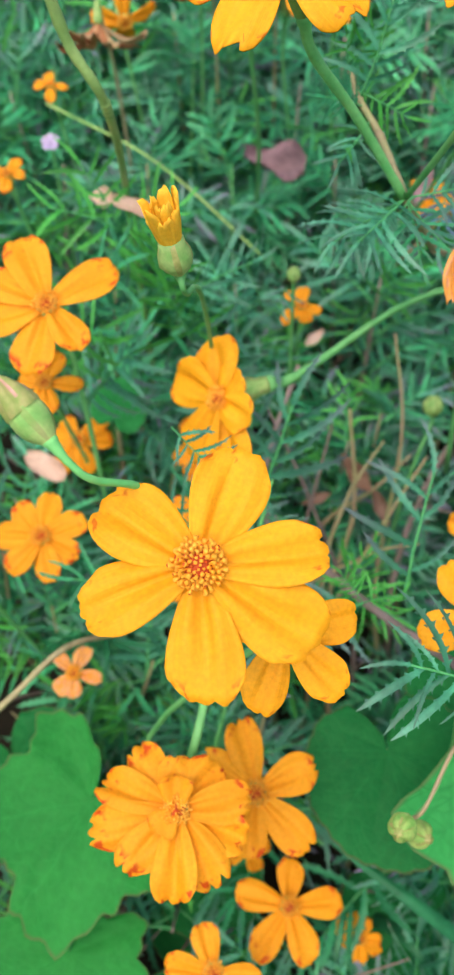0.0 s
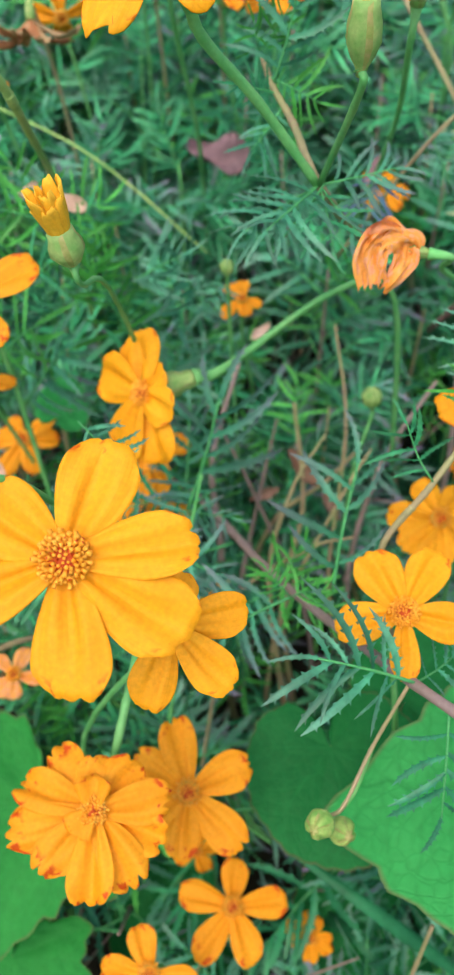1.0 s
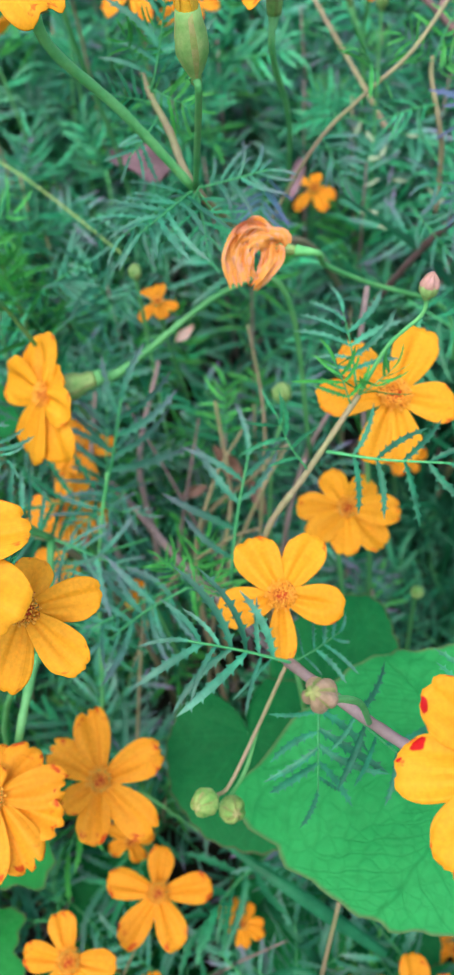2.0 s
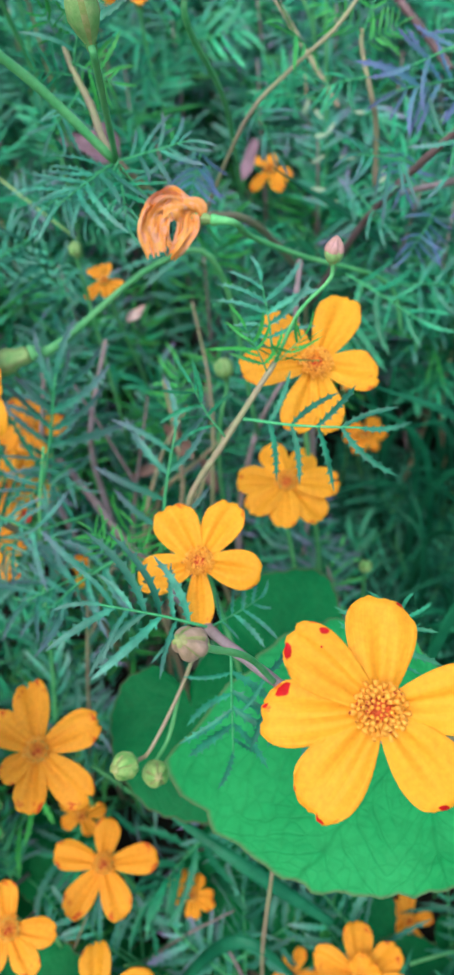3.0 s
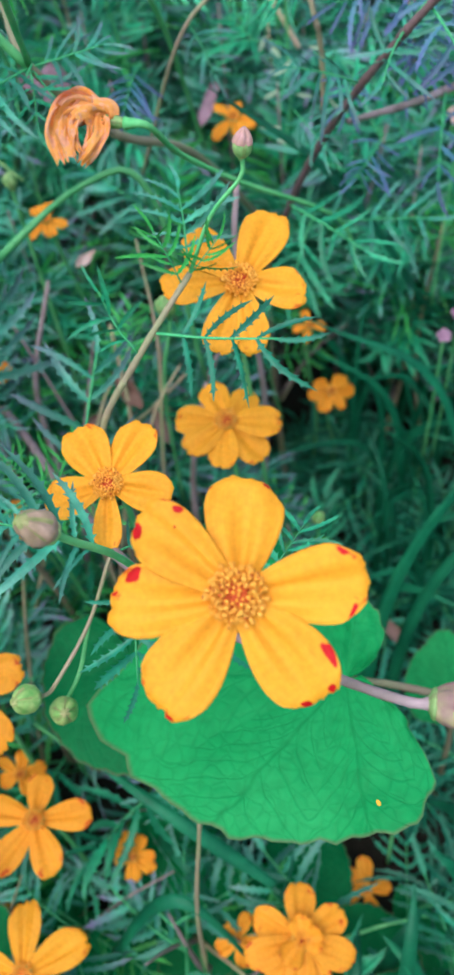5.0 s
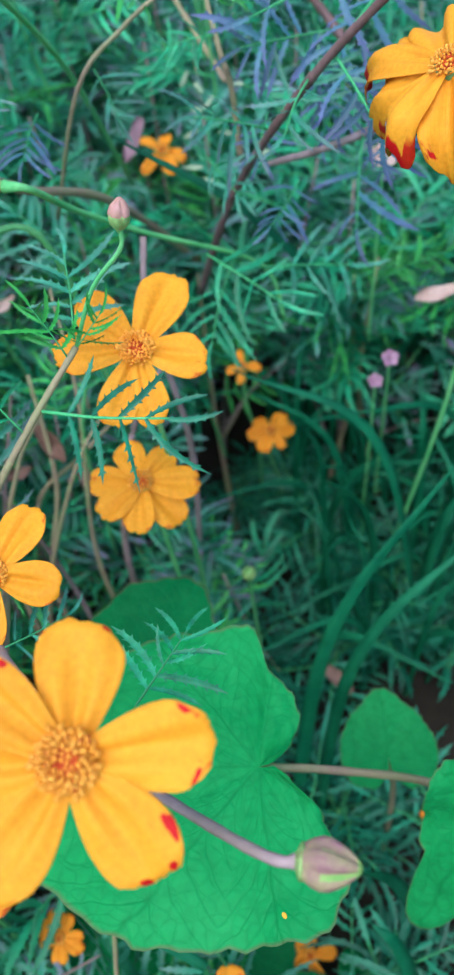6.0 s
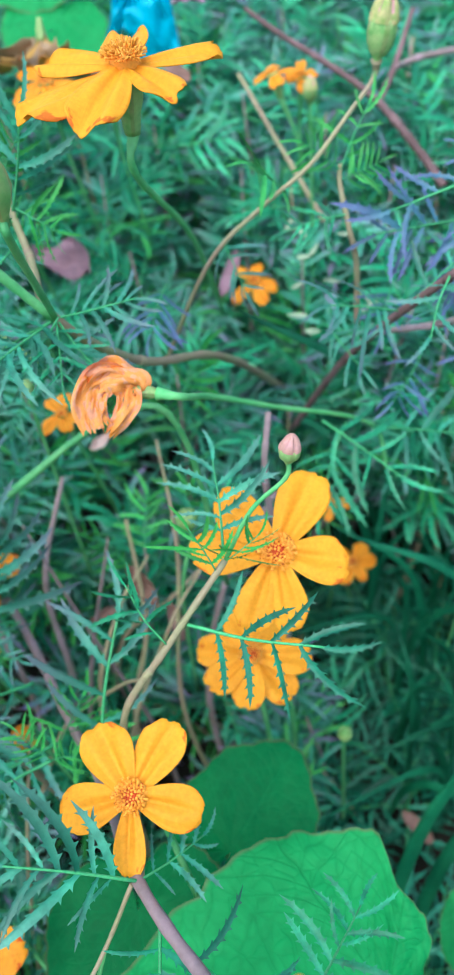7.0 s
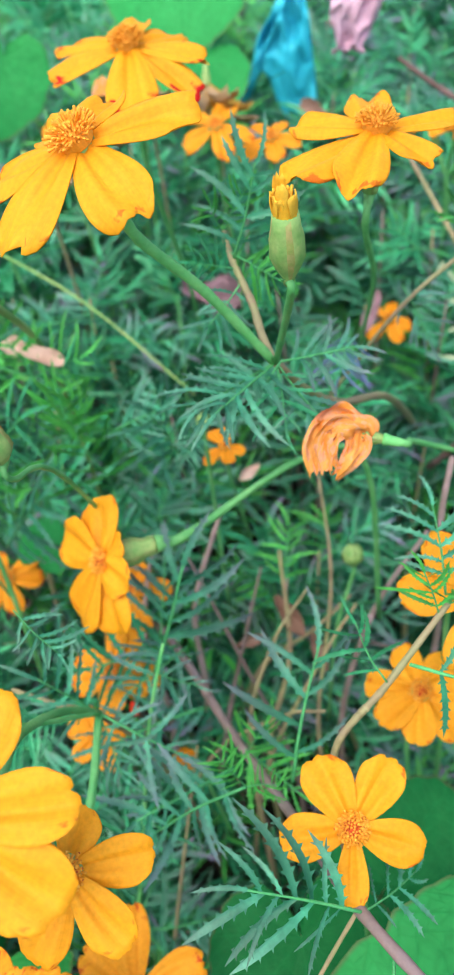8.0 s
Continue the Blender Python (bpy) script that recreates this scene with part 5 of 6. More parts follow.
frond((-0.001, 0.180, 0.238), (-0.020, 0.176, 0.272), UPN, "grey", 1, DARK + " in front of orange blooms")
frond((-0.001, 0.180, 0.238), (0.012, 0.158, 0.222), UPN, "grey", 2, DARK)
frond((-0.012, 0.182, 0.240), (-0.036, 0.160, 0.244), UPN, "green", 2, DARK)
frond((0.010, 0.226, 0.206), (0.016, 0.256, 0.252), UPN, "purple", 1, TINGED)
frond((0.03, 0.20, 0.21), (-0.012, 0.172, 0.228), UPN, "grey", 0, DARK)
frond((0.1488, 0.312, 0.343), (0.158, 0.318, 0.372), (0, -0.8, 0.5), "fresh", 0, FRESH)
frond((0.1488, 0.312, 0.343), (0.132, 0.308, 0.360), (0, -0.8, 0.5), "fresh", 1, FRESH)
frond((0.1486, 0.311, 0.340), (0.166, 0.306, 0.350), (0, -0.8, 0.5), "fresh", 2, FRESH)
frond((0.150, 0.304, 0.331), (0.122, 0.296, 0.334), (0, -0.6, 0.7), "green", 2, DARK)
frond((0.1900, 0.292, 0.333), (0.146, 0.282, 0.334), (0, -0.75, 0.6), "violet", 2, TINGED)
frond((0.1950, 0.298, 0.330), (0.185, 0.268, 0.306), (0, -0.75, 0.6), "violet", 1, TINGED)
frond((0.205, 0.300, 0.345), (0.180, 0.305, 0.352), (0, -0.75, 0.6), "violet", 0, TINGED)
frond((0.198, 0.285, 0.354), (0.148, 0.272, 0.342), (0, -0.75, 0.6), "violet", 0, "feathery leaf with violet-blue leaflets")
frond((0.212, 0.300, 0.350), (0.180, 0.270, 0.318), (0, -0.75, 0.6), "violet", 0, "feathery leaf with violet-blue leaflets")
frond((-0.030, 0.296, 0.262), (-0.020, 0.270, 0.284), UPN, "fresh", 0, FRESH)
frond((-0.030, 0.296, 0.262), (-0.044, 0.275, 0.280), UPN, "fresh", 0, FRESH)
frond((-0.030, 0.296, 0.262), (-0.030, 0.292, 0.300), UPN, "fresh", 0, FRESH)
frond((-0.0610, 0.2880, 0.2610), (-0.0330, 0.2700, 0.3030), UPN, "green", 0, DARK)
frond((-0.0130, 0.2880, 0.2430), (-0.0170, 0.2700, 0.2880), UPN, "fresh", 1, FRESH)
frond((-0.0620, 0.2730, 0.2200), (-0.0320, 0.2550, 0.2710), UPN, "grey", 2, DARK)
frond((-0.0090, 0.2780, 0.2100), (-0.0130, 0.2600, 0.2620), UPN, "green", 0, DARK)
frond((-0.0690, 0.2780, 0.2420), (-0.0390, 0.2600, 0.2880), UPN, "fresh", 1, FRESH)
frond((0.0180, 0.2880, 0.2600), (0.0110, 0.2700, 0.3020), UPN, "grey", 2, DARK)
frond((-0.0470, 0.3080, 0.2720), (-0.0210, 0.2900, 0.3110), UPN, "green", 0, DARK)
frond((0.122, 0.082, 0.281), (0.138, 0.103, 0.2855), (-0.2, -0.5, 0.8), "green", 1, DARK + " peeping out behind a bloom")
frond((-0.040, 0.302, 0.290), (-0.070, 0.288, 0.318), (0, -0.7, 0.6), "fresh", 0, FRESH)
frond((-0.040, 0.302, 0.290), (-0.052, 0.300, 0.330), (0, -0.7, 0.6), "fresh", 1, FRESH)
frond((-0.040, 0.302, 0.290), (-0.012, 0.292, 0.312), (0, -0.7, 0.6), "fresh", 2, FRESH)
frond((-0.030, 0.185, 0.205), (-0.062, 0.170, 0.228), (0, -0.6, 0.7), "green", 0, DARK)
frond((0.000, 0.168, 0.200), (0.030, 0.150, 0.214), (0, -0.6, 0.7), "green", 1, DARK)
frond((0.013, 0.206, 0.224), (0.036, 0.214, 0.288), (0.1, -0.85, 0.5), "purple", 1, TINGED + " beside a thick mauve stem")
frond((0.013, 0.206, 0.224), (0.034, 0.190, 0.232), UPN, "purple", 0, TINGED)
frond((0.1670, 0.3000, 0.3050), (0.1580, 0.2750, 0.2960), (0, -0.75, 0.6), "violet", 0, TINGED)
frond((0.1970, 0.3100, 0.3110), (0.1850, 0.2850, 0.2950), (0, -0.75, 0.6), "violet", 1, TINGED)
frond((0.2170, 0.3000, 0.2980), (0.2020, 0.2750, 0.2860), (0, -0.75, 0.6), "violet", 0, TINGED)
frond((0.1430, 0.2900, 0.2960), (0.1570, 0.2650, 0.2870), (0, -0.75, 0.6), "grey", 1, TINGED)
frond((0.1760, 0.2800, 0.2880), (0.1620, 0.2550, 0.2780), (0, -0.75, 0.6), "violet", 2, TINGED)
frond((0.1060, 0.3100, 0.3220), (0.1200, 0.2850, 0.3080), (0, -0.75, 0.6), "purple", 1, TINGED)
frond((0.0870, 0.2900, 0.3170), (0.0770, 0.2650, 0.3080), (0, -0.75, 0.6), "violet", 1, TINGED)
frond((-0.0250, 0.2850, 0.2690), (-0.0230, 0.2790, 0.3080), (0, -0.8, 0.5), "fresh", 2, FRESH)
frond((-0.0250, 0.2850, 0.2690), (-0.0180, 0.2790, 0.3020), (0, -0.8, 0.5), "fresh", 2, FRESH)
frond((-0.0250, 0.2850, 0.2690), (-0.0110, 0.2790, 0.2920), (0, -0.8, 0.5), "fresh", 2, FRESH)
frond((-0.0100, 0.2850, 0.2730), (0.0180, 0.2730, 0.3000), UPN, "grey", 1, DARK)
frond((-0.0430, 0.2850, 0.2530), (-0.0450, 0.2730, 0.2870), UPN, "grey", 1, DARK)
frond((-0.0440, 0.2850, 0.2500), (-0.0360, 0.2730, 0.2320), UPN, "grey", 1, DARK)
frond((0.0280, 0.2850, 0.2750), (0.0200, 0.2730, 0.2630), UPN, "grey", 1, DARK)
frond((-0.0110, 0.1700, 0.3060), (0.0040, 0.1580, 0.2920), UPN, "grey", 1, DARK)


# grass in the gap
def grass_blade(foot, tip, bend, width, label, k):
    foot, tip = Vector(foot), Vector(tip)
    mid = foot.lerp(tip, 0.55) + Vector(bend)
    line = curve_points([foot, mid, tip], 8)
    bm = bmesh.new()
    across = (tip - foot).cross(Vector((0.25 * math.sin(k * 2.1), -0.5, 0.86))).normalized()
    rows = []
    for i, p in enumerate(line):
        f = i / (len(line) - 1)
        w = 0.5 * width * (1 - f ** 2.5) * (0.6 + 0.4 * min(1, f * 4)) + 0.0001
        rows.append([bm.verts.new(p + across * w * u + Vector((0, 0, 0.25 * w * (abs(u) - 1)))) for u in (-1, 0, 1)] + [bm.verts.new(p + across * w * u + Vector((0, 0, 0.25 * w * (abs(u) - 1) - 0.0003))) for u in (1, 0, -1)])
    for a, b in zip(rows, rows[1:]):
        for i in range(6):
            bm.faces.new((a[i], a[(i + 1) % 6], b[(i + 1) % 6], b[i]))
    ob = new("grass_blade", mesh_of("grass_blade", bm, grass_mat))
    return tagged(ob, label, "grass", "grass blades in the gap")


BLADE = "long arching blue-green blade of grass"
grass_blade((0.155, 0.15, 0.0), (0.222, 0.19, 0.235), (-0.018, 0.0, 0.02), 0.007, BLADE, 1)
grass_blade((0.165, 0.145, 0.0), (0.235, 0.18, 0.21), (-0.02, 0.0, 0.03), 0.006, BLADE, 2)
grass_blade((0.235, 0.37, 0.12), (0.112, 0.278, 0.312), (0.0, 0.0, 0.02), 0.0065, BLADE, 3)
grass_blade((0.24, 0.25, 0.0), (0.145, 0.255, 0.225), (0.02, 0, 0.05), 0.006, BLADE, 4)
grass_blade((0.03, 0.05, 0.02), (0.12, 0.04, 0.055), (0.0, 0.02, 0.07), 0.006, BLADE, 5)
grass_blade((0.05, 0.12, 0.03), (0.105, 0.055, 0.03), (0.0, 0.0, 0.06), 0.006, BLADE, 6)
for k, (fx, fy, tx, ty, h) in enumerate(((0.160, 0.020, 0.172, 0.075, 0.085), (0.185, 0.030, 0.158, 0.060, 0.070), (0.190, 0.060, 0.176, 0.010, 0.080), (0.150, 0.045, 0.178, 0.072, 0.060), (0.205, 0.070, 0.180, 0.085, 0.090), (0.140, 0.010, 0.150, 0.070, 0.055), (0.215, 0.100, 0.176, 0.098, 0.110))):
    grass_blade((fx, fy, 0), (tx, ty, h), (0.0, 0.0, 0.025), 0.0070, "broad green blade of grass under the big leaf", k)
grass_blade((0.117, 0.074, 0.09), (0.044, 0.117, 0.12), (0.0, -0.004, 0.012), 0.0058, BLADE, 7)
grnd = random.Random(5)
for k in range(120):
    x, y = grnd.uniform(0.17, 0.34), grnd.uniform(0.22, 0.46)
    h = grnd.uniform(0.12, 0.26) * (0.45 + 1.6 * max(0, y - 0.14))
    d = Vector((grnd.uniform(-0.09, 0.07), grnd.uniform(-0.07, 0.04), 0))
    grass_blade((x, y, 0), (x + d.x, y + d.y, h), (-0.3 * d.x, -0.3 * d.y, 0.03), grnd.uniform(0.003, 0.0062), "green blade of grass rising from the gap", k)


# litter, petals and scraps
def flake(name, c, n, spin, length, width, material, label, category, seed, curl=0.5):
    """A dry leaf or fallen petal: a crumpled, pointed blade with some thickness."""
    bm = bmesh.new()
    rnd = random.Random(seed)
    ph = rnd.uniform(0, 6)
    sheets = []
    for side in (0, 1):
        grid = []
        for j in range(9):
            v = j / 8
            w = 0.5 * width * (math.sin(math.pi * (0.06 + 0.9 * v)) ** 0.7)
            row = []
            for i in range(7):
                u = i / 3 - 1
                z = curl * width * (0.35 * u * u + 0.25 * math.sin(5 * v + ph) * u + 0.15 * math.sin(9 * v + 4 * u + ph)) + curl * length * 0.25 * (v - 0.5) ** 2
                row.append(bm.verts.new((w * u * (1 + 0.1 * math.sin(7 * v + ph)), length * (v - 0.5), z - side * 0.0004)))
            grid.append(row)
        sheets.append(grid)
    for side, grid in enumerate(sheets):
        for a, b in zip(grid, grid[1:]):
            for i in range(6):
                q = (a[i], a[i + 1], b[i + 1], b[i])
                bm.faces.new(q if side == 0 else q[::-1])
    for i in (0, -1):
        for a, b, c2, d in zip([r[i] for r in sheets[0]], [r[i] for r in sheets[0]][1:], [r[i] for r in sheets[1]][1:], [r[i] for r in sheets[1]]):
            bm.faces.new((a, b, c2, d) if i else (d, c2, b, a))
    ob = new(name, mesh_of(name, bm, material))
    ob.matrix_world = facing(c, n, spin)
    return tagged(ob, label, category)


flake("dry_leaf", (0.025, 0.392, 0.272), UPN, 75, 0.031, 0.018, mauve_mat, "dull mauve-brown dead leaf caught in the foliage", "dead leaf", 1, 1.0)
flake("fallen_petal", (-0.047, 0.306, 0.302), UPN, 80, 0.011, 0.008, pale_mat, "pale peach fallen petal caught on leaves", "petal", 2)
flake("fallen_petal", (-0.034, 0.301, 0.301), UPN, 70, 0.020, 0.008, pale_mat, "pale peach fallen petal caught on leaves", "petal", 3)
flake("fallen_petal", (-0.075, 0.24, 0.215), UPN, 60, 0.020, 0.011, pale_mat, "pale pink fallen petal beside orange blooms", "petal", 4)
flake("fallen_petal", (0.044, 0.318, 0.222), UPN, 130, 0.012, 0.005, pale_mat, "pale peach withered petal", "petal", 5)
flake("dry_leaf", (0.075, 0.255, 0.17), UPN, 20, 0.020, 0.006, litter_mat, "curled brown dead leaf inside the bush", "dead leaf", 6)
flake("dry_leaf", (0.062, 0.262, 0.186), UPN, 35, 0.022, 0.008, litter_mat, "curled brown dead leaf among bare stems", "dead leaf", 22, 0.9)
flake("dry_leaf", (0.044, 0.258, 0.172), UPN, 110, 0.015, 0.005, litter_mat, "tan dry leaf among bare stems", "dead leaf", 23, 0.9)
flake("dry_leaf", (0.105, 0.41, 0.25), UPN, 160, 0.026, 0.008, mauve_mat, "magenta-tinged dead leaf in the foliage", "dead leaf", 7)
flake("dry_leaf", (0.185, 0.21, 0.05), UPN, 40, 0.020, 0.008, litter_mat, "curled brown dead leaf in the gap", "dead leaf", 8)
flake("dry_leaf", (0.236, 0.292, 0.225), UPN, 100, 0.022, 0.007, pale_mat, "pale withered leaf over the grass", "dead leaf", 9)
flake("fallen_petal", (0.0060, 0.1950, 0.2170), UPN, 20, 0.0055, 0.004, scarlet_mat, "deep red fallen petal caught in the leaves", "petal", 31)


def dead_head(c, r, label, materials, seed):
    """A dead bloom: limp, crumpled petals that hang round a dry cup."""
    foot = (c[0] + 0.004, c[1] + 0.04, max(0.0, c[2] - 0.14))
    t = thing("dead_flower", foot, label, "dead flower", "dead blooms at the back of the bed")
    part("stem", tube(bmesh.new(), [foot, (c[0] + 0.003, c[1] + 0.02, c[2] - 0.04), (c[0], c[1] + 0.006, c[2] + 0.004), c], 0.0009, 0.0008), tan_mat, t)
    part("calyx", CALYX, None, t, "dry ribbed cup", facing(c, (0, -0.5, -0.8)) @ Matrix.Scale(0.55, 4))
    rnd = random.Random(seed)
    for k in range(9):
        me = petal_mesh("petal", r * rnd.uniform(0.8, 1.3), r * rnd.uniform(0.35, 0.75), materials[k % len(materials)], droop=rnd.uniform(0.2, 0.6), cup=rnd.uniform(-0.3, 0.3), notch=0.14, wave=rnd.uniform(0.2, 0.4), seed=seed * 7 + k, cols=8, rows=9, curl=rnd.uniform(0.2, 0.7))
        turn = Matrix.Rotation(k * 2.4, 4, "Z") @ Matrix.Rotation(radians(rnd.uniform(38, 76)), 4, "X")
        part("petal", me, None, t, "crumpled dry petal", facing(c, (0, -0.30, -0.95)) @ turn)
    return t


dead_head((-0.054, 0.392, 0.338), 0.016, "rust-brown shrivelled bloom at the back", (rust_mat, rust_mat, straw_mat), 71)
dead_head((-0.008, 0.440, 0.362), 0.024, "tan shrivelled bloom behind the tall marigolds", (straw_mat, ochre_mat, straw_mat), 72)
dead_head((0.024, 0.455, 0.352), 0.022, "ochre-yellow shrivelled bloom behind the tall marigolds", (ochre_mat, ochre_mat, straw_mat), 73)
flake("dry_leaf", (0.078, 0.53, 0.31), UPN, 50, 0.022, 0.014, litter_mat, "tan dead leaf below a scrap of blue film", "dead leaf", 12)

flake("fallen_floret", (0.1485, 0.058, 0.2140), (-0.10, -0.22, 0.97), 30, 0.0016, 0.0012, petal_young, "tiny yellow fallen floret on the big leaf", "petal", 21, 0.3)

pale_rnd = random.Random(8)
for k in range(11):
    p = Vector((pale_rnd.uniform(0.132, 0.170), pale_rnd.uniform(0.335, 0.395), 0))
    p.z = 0.148 + 0.34 * p.y + pale_rnd.uniform(-0.004, 0.010)
    flake("pale_leaf", p, (pale_rnd.uniform(-0.4, 0.4), -0.5, 0.85), pale_rnd.uniform(20, 160), pale_rnd.uniform(0.005, 0.010), pale_rnd.uniform(0.0018, 0.003), pale_leaf, "pale whitish-green dried leaflet lying on the foliage", "leaf", 60 + k, 0.25)


def tiny_flower(c, r, material, label, seed):
    t = thing("wild_flower", (c[0], c[1] + 0.01, c[2] - 0.1), label, "flower", "tiny wild flowers")
    part("stem", tube(bmesh.new(), [(c[0], c[1] + 0.01, c[2] - 0.1), (c[0], c[1] + 0.004, c[2] - 0.05), c], 0.0006, 0.0006), stem_mat, t)
    for k in range(5):
        me = petal_mesh("petal", r, r * 0.9, material, seed=seed + k, cols=4, rows=4, cup=0.2)
        part("petal", me, None, t, "", facing(c, UPN) @ Matrix.Rotation(k * 1.257, 4, "Z") @ Matrix.Rotation(radians(25), 4, "X"))


tiny_flower((-0.084, 0.39, 0.285), 0.005, lilac_mat, "tiny lilac wild flower in the foliage", 1)
tiny_flower((0.213, 0.315, 0.276), 0.006, pale_mat, "tiny whitish wild flower over the grass", 2)
tiny_flower((0.212, 0.27, 0.21), 0.004, pink_mat, "tiny pink wild flower in the grass", 3)
tiny_flower((0.206, 0.268, 0.20), 0.0035, pink_mat, "tiny pink wild flower in the grass", 4)
tiny_flower((-0.06, 0.64, 0.385), 0.006, lilac_mat, "tiny pale blue wild flower at the back", 6)


def film_scrap(c, width, height, material, name, label, seed, notch=0.0):
    """A crumpled scrap of plastic film, folded over itself."""
    bm = bmesh.new()
    rnd = random.Random(seed)
    off = rnd.uniform(0, 9)
    cols, rows = 22, 26
    grid = []
    for j in range(rows + 1):
        v = j / rows - 0.5
        row = []
        for i in range(cols + 1):
            u = i / cols - 0.5
            shape = 0.55 + 0.9 * abs(math.sin(2.2 * v + 0.8)) - 0.25 * v if not notch else 0.22 + 0.95 * (0.5 - v) ** 0.7
            p = Vector((u * 3, v * 3, off))
            row.append(bm.verts.new((c[0] + width * u * shape + 0.25 * width * v, c[1] + 0.5 * width * (abs(noise.noise(p * 1.0)) + 0.12 * noise.noise(p * 3.0)), c[2] + height * v + 0.10 * height * noise.noise(p * 1.7 + Vector((5, 0, 0))) + notch * height * (0.5 - v) * (math.exp(-((u + 0.12) / 0.16) ** 2) - 0.3 * u))))
        grid.append(row)
    for a, b in zip(grid, grid[1:]):
        for i in range(cols):
            bm.faces.new((a[i], a[i + 1], b[i + 1], b[i]))
    ob = new(name, mesh_of(name, bm, material))
    sol = ob.modifiers.new("thickness", "SOLIDIFY")
    sol.thickness = 0.0005
    return tagged(ob, label, "plastic scrap")


film_scrap((0.060, 0.565, 0.330), 0.046, 0.070, blue_mat, "film_scrap", "crumpled turquoise plastic scrap behind the flowers", 1, 0.4)
film_scrap((0.095, 0.47, 0.372), 0.018, 0.028, light_pink, "film_scrap", "crumpled pale pink scrap behind the flowers", 2)


# the marigold bushes that fill the bed
BUSH = [[fern_leaf(500 + i * 11 + j, m, teeth=6, pairs=5 + j % 2, slim=s, stalk=0.12 + 0.03 * (j % 3)) for j in range(8)] for i, (m, s) in enumerate(((fern_mat, 1.30), (fern_grey, 1.24), (fern_purple, 1.34), (fern_fresh, 1.05)))]


def canopy(x, y):
    """How high the foliage stands: rising to the back, with a dip in the shady gap."""
    h = 0.055 + 0.60 * y - 0.25 * max(0.0, y - 0.45)
    gap = math.exp(-(((x - 0.205) / 0.068) ** 2) - ((y - 0.22) / 0.13) ** 2)
    low = math.exp(-(((x + 0.06) / 0.06) ** 2) - ((y - 0.10) / 0.07) ** 2)
    bare = math.exp(-(((x - 0.055) / 0.050) ** 2) - ((y - 0.225) / 0.055) ** 2)
    return max(0.03, min(0.36, h) - 0.23 * gap - 0.03 * low - 0.125 * bare)


def blocked(p):
    """Whether a leaf here would lie over an open bloom or bud."""
    for c, n, reach, r in CLEAR:
        d = p - c
        a = d.dot(n)
        if -0.004 < a < reach and (d - a * n).length < r + 0.006 + 0.10 * a:
            return True
    return False


prnd = random.Random(11)
for gy in range(17):
    for gx in range(11):
        x = -0.20 + 0.052 * gx + prnd.uniform(-0.018, 0.018) + (0.026 if gy % 2 else 0)
        y = 0.015 + 0.050 * gy + prnd.uniform(-0.016, 0.016)
        h = canopy(x, y)
        if h < 0.055 or ((x - 0.205) / 0.078) ** 2 + ((y - 0.215) / 0.145) ** 2 < 1 or abs(x - 0.09) > 0.15 + 0.30 * y:
            continue
        lean = Vector((prnd.uniform(-0.02, 0.02), prnd.uniform(-0.03, 0.01), 0))
        foot, top = Vector((x, y, -0.004)), Vector((x, y, h * 0.86)) + lean
        bush = thing("marigold_bush", foot, "bushy marigold plant with feathery blue-green leaves", "plant", "marigold plants in the bed")
        line = [foot, foot.lerp(top, 0.5) + Vector((prnd.uniform(-0.012, 0.012), prnd.uniform(-0.012, 0.012), 0)), top]
        stem = part("stem", tube(bmesh.new(), line, 0.0022, 0.0005, sides=6, steps=5), prnd.choice((stem_mat, twig_mat, twig_mat, tan_mat)), bush)
        for q in range(3):
            b0 = foot.lerp(top, prnd.uniform(0.3, 0.6))
            b2 = b0 + Vector((prnd.uniform(-0.05, 0.05), prnd.uniform(-0.05, 0.04), prnd.uniform(0.03, 0.07)))
            b2.z = min(b2.z, canopy(b2.x, b2.y))
            if not blocked(b2):
                part("side_shoot", tube(bmesh.new(), [b0, b0.lerp(b2, 0.5) + Vector((0, 0, 0.006)), b2], 0.0012, 0.0003, sides=6, steps=4), prnd.choice((stem_mat, twig_mat, tan_mat, twig_mat)), stem)
        count = int((7 + int(76 * h)) * (0.55 if y < 0.12 else 1.0))
        made = 0
        path = curve_points(line, 12)
        for k in range(count * 3):
            if made >= count:
                break
            f = prnd.uniform(0.4, 1.0) ** 0.7
            base = path[min(len(path) - 1, int(f * (len(path) - 1)))]
            az = prnd.uniform(0, 2 * math.pi)
            el = radians(prnd.uniform(-5, 60))
            d = Vector((math.cos(az) * math.cos(el), math.sin(az) * math.cos(el), math.sin(el)))
            s = prnd.uniform(0.040, 0.066)
            tip = base + d * s
            if tip.z > canopy(tip.x, tip.y) + 0.025 or any(blocked(base + d * s * q) for q in (0.35, 0.65, 1.0)):
                continue
            kind = prnd.choices((0, 1, 2, 3), (5, 3.2, 5.5 if x > 0.08 and y > 0.2 else 2.6, 1.8))[0]
            up = Vector((prnd.uniform(-0.5, 0.5), prnd.uniform(-0.9, 0.2), 1))
            part("leaf", BUSH[kind][prnd.randrange(8)], None, bush, "", along(base, tip, up) @ Matrix.Scale(s, 4))
            made += 1


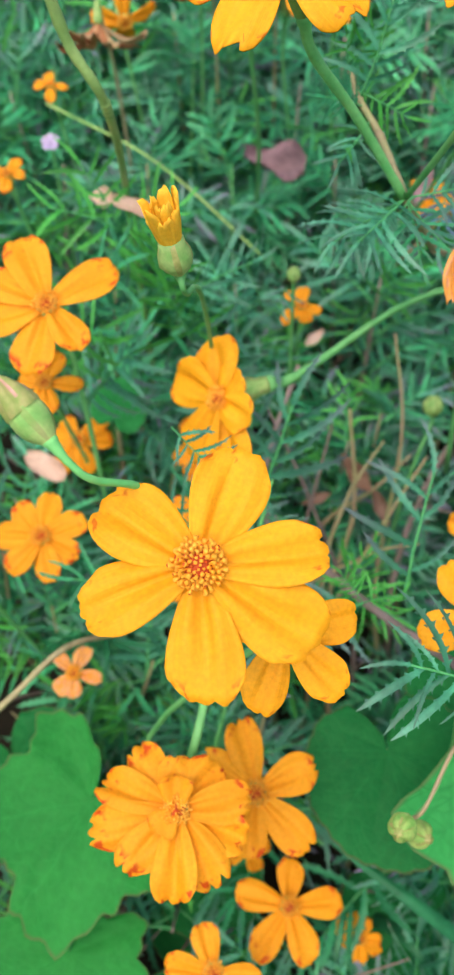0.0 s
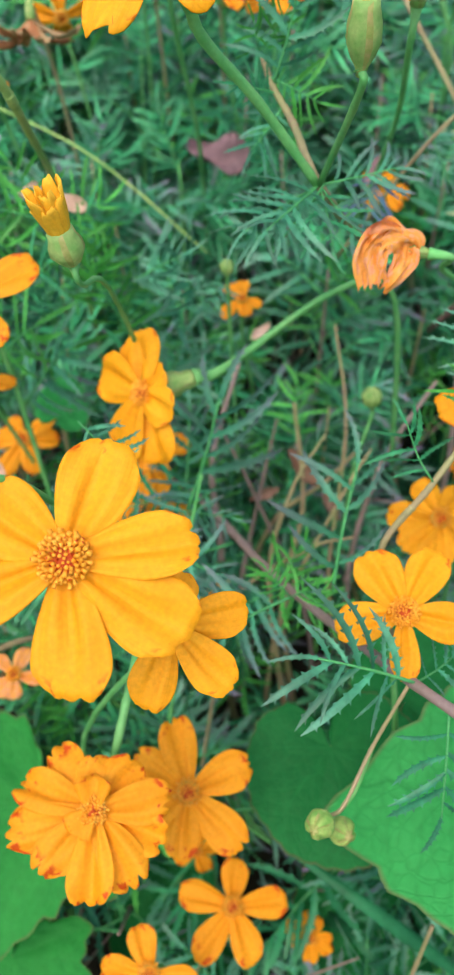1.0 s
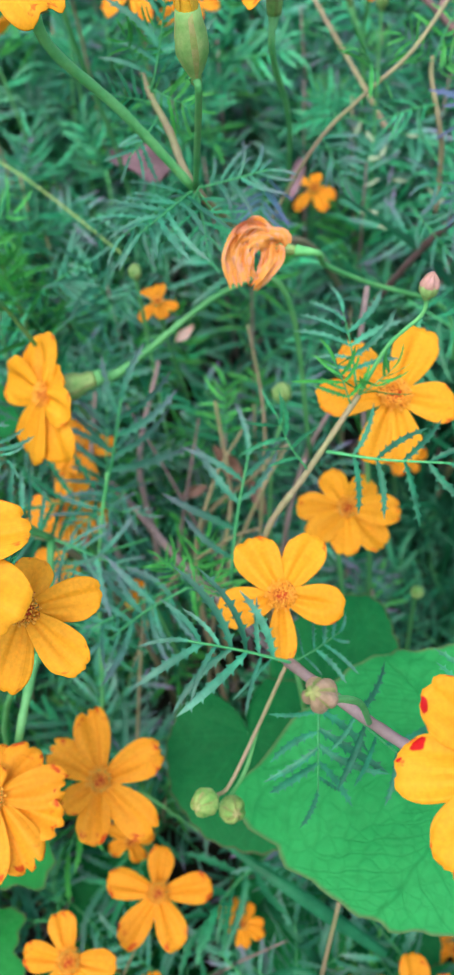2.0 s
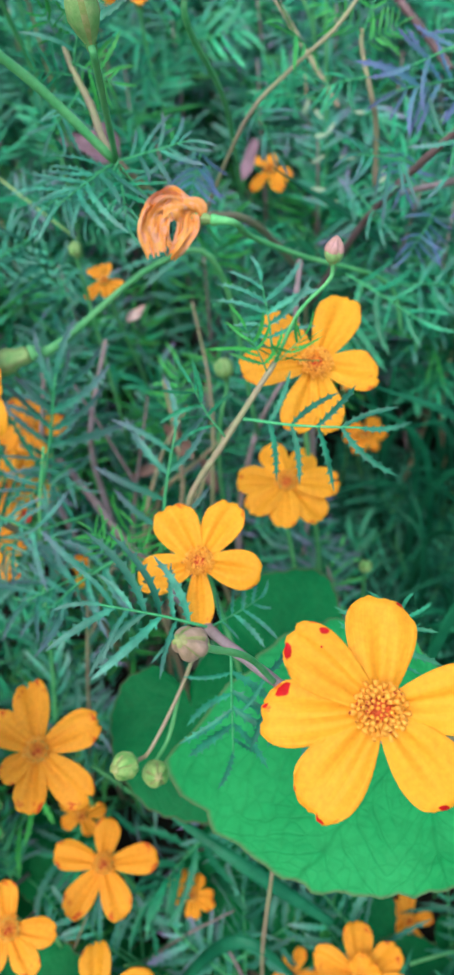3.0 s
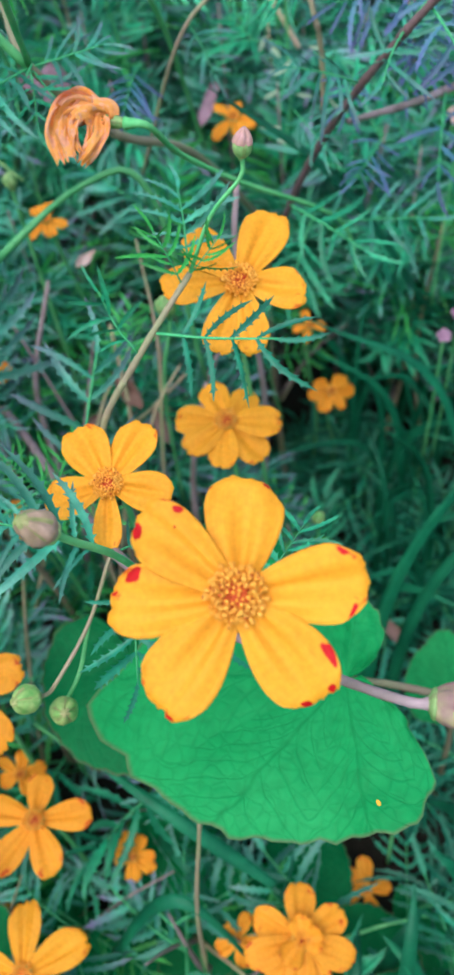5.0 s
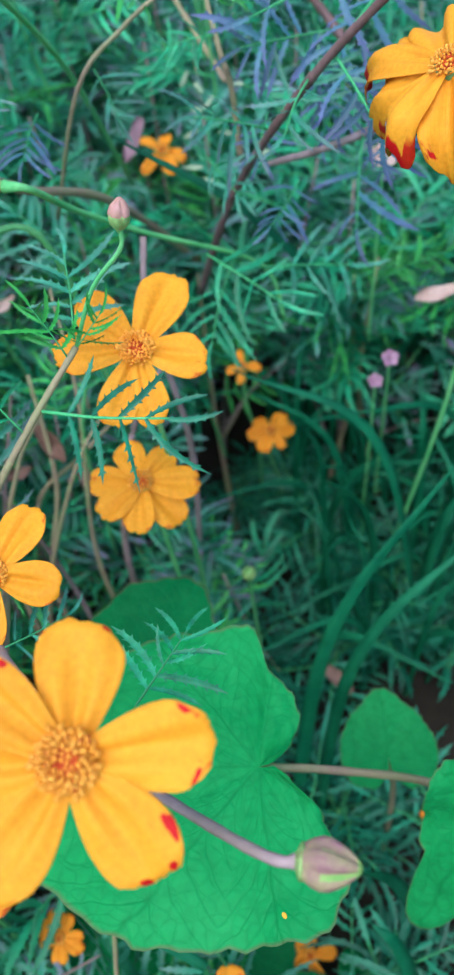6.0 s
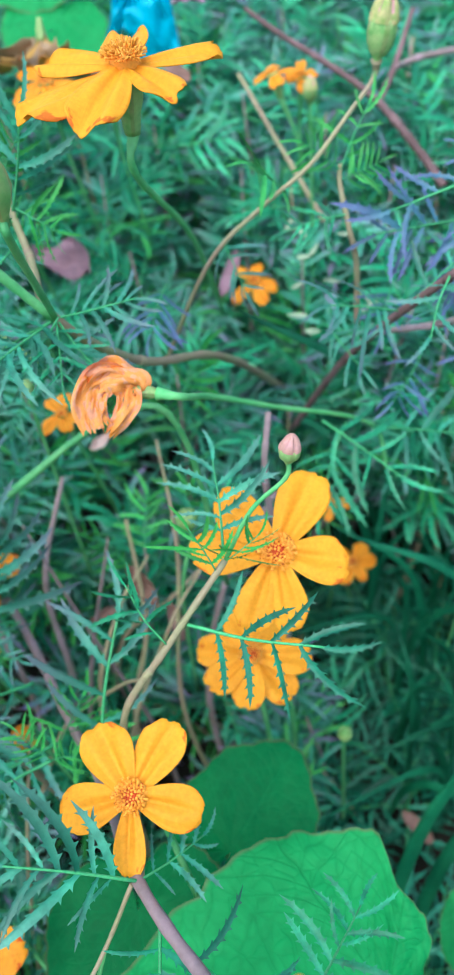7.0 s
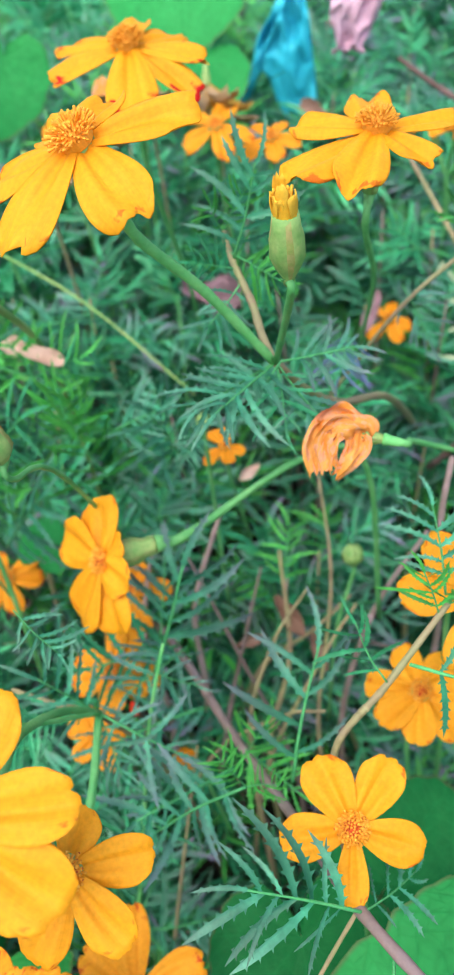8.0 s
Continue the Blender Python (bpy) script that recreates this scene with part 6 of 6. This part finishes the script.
# low seedlings in the shady gap; their darker leaf colour stands in for shade
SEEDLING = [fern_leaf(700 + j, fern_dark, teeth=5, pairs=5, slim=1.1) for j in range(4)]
low_rnd = random.Random(31)
for k in range(27):
    x, y = low_rnd.uniform(0.13, 0.28), low_rnd.uniform(0.10, 0.38) if k < 22 else low_rnd.uniform(-0.01, 0.10)
    foot = Vector((x, y, -0.006))
    plant = thing("marigold_seedling", foot, "low marigold seedling, shade put into its dark feathery leaves", "plant", "seedlings in the shady gap")
    part("stem", tube(bmesh.new(), [foot, foot + Vector((0, 0, 0.02)), foot + Vector((0.002, 0, 0.04))], 0.0010, 0.0007, sides=6, steps=2), stem_mat, plant)
    for q in range(9):
        base = foot + Vector((0, 0, low_rnd.uniform(0.01, 0.05)))
        az, el = low_rnd.uniform(0, 2 * math.pi), radians(low_rnd.uniform(0, 50))
        s = low_rnd.uniform(0.035, 0.07)
        d = Vector((math.cos(az) * math.cos(el), math.sin(az) * math.cos(el), math.sin(el)))
        if blocked(base + d * s * 0.6) or blocked(base + d * s):
            continue
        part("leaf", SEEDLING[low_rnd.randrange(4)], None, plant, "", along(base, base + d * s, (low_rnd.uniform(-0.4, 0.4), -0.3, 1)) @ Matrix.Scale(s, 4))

# further plants all round, past what is seen closely
def far_crown(seed, material):
    """The leaves of one bush further off, in one mesh round its stem."""
    rnd = random.Random(seed)
    blades = [fern_leaf(seed * 10 + j, material, teeth=2, pairs=4, slim=1.3) for j in range(3)]
    bm = bmesh.new()
    for q in range(22):
        base = Vector((0, 0, rnd.uniform(0.30, 1.0) * 0.30))
        az, el = rnd.uniform(0, 2 * math.pi), radians(rnd.uniform(0, 55))
        d = Vector((math.cos(az) * math.cos(el), math.sin(az) * math.cos(el), math.sin(el)))
        m = along(base, base + d, (rnd.uniform(-0.4, 0.4), rnd.uniform(-0.4, 0.4), 1)) @ Matrix.Scale(rnd.uniform(0.09, 0.16), 4)
        start = len(bm.verts)
        bm.from_mesh(blades[q % 3])
        bm.verts.ensure_lookup_table()
        bmesh.ops.transform(bm, matrix=m, verts=bm.verts[start:])
    return mesh_of("crown", bm, material, rachis_mat)


CROWNS = [far_crown(81 + j, m) for j, m in enumerate((fern_mat, fern_grey, fern_mat, fern_fresh, fern_purple))]
FAR_STEM = mesh_of("stem", tube(bmesh.new(), [(0, 0, 0), (0.006, -0.004, 0.15), (0, 0, 0.30)], 0.003, 0.0015, sides=6, steps=4), stem_mat)
far_rnd = random.Random(21)
for gy in range(19):
    for gx in range(19):
        x, y = -1.25 + 0.15 * gx + far_rnd.uniform(-0.06, 0.06), -1.0 + 0.15 * gy + far_rnd.uniform(-0.06, 0.06)
        if abs(x - 0.09) < 0.20 + 0.30 * max(0, y) and -0.3 < y < 0.80 or math.hypot(x - 0.1, y - 0.35) > 1.35 + far_rnd.uniform(-0.15, 0.15):
            continue
        at = Vector((x, y, -0.004))
        bush = thing("marigold_bush", at, "bushy marigold plant further off in the bed", "plant", "marigold plants in the bed")
        m = Matrix.Translation(at) @ Matrix.Rotation(far_rnd.uniform(0, 6.28), 4, "Z") @ Matrix.Scale(far_rnd.uniform(0.85, 1.15) * (0.62 if abs(x - 0.09) < 0.32 + 0.30 * max(0, y) and -0.3 < y < 0.80 else 1.0), 4)
        part("stem", FAR_STEM, None, bush, "", m)
        part("crown", CROWNS[far_rnd.choice((0, 0, 1, 2, 3, 4))], None, bush, "", m)
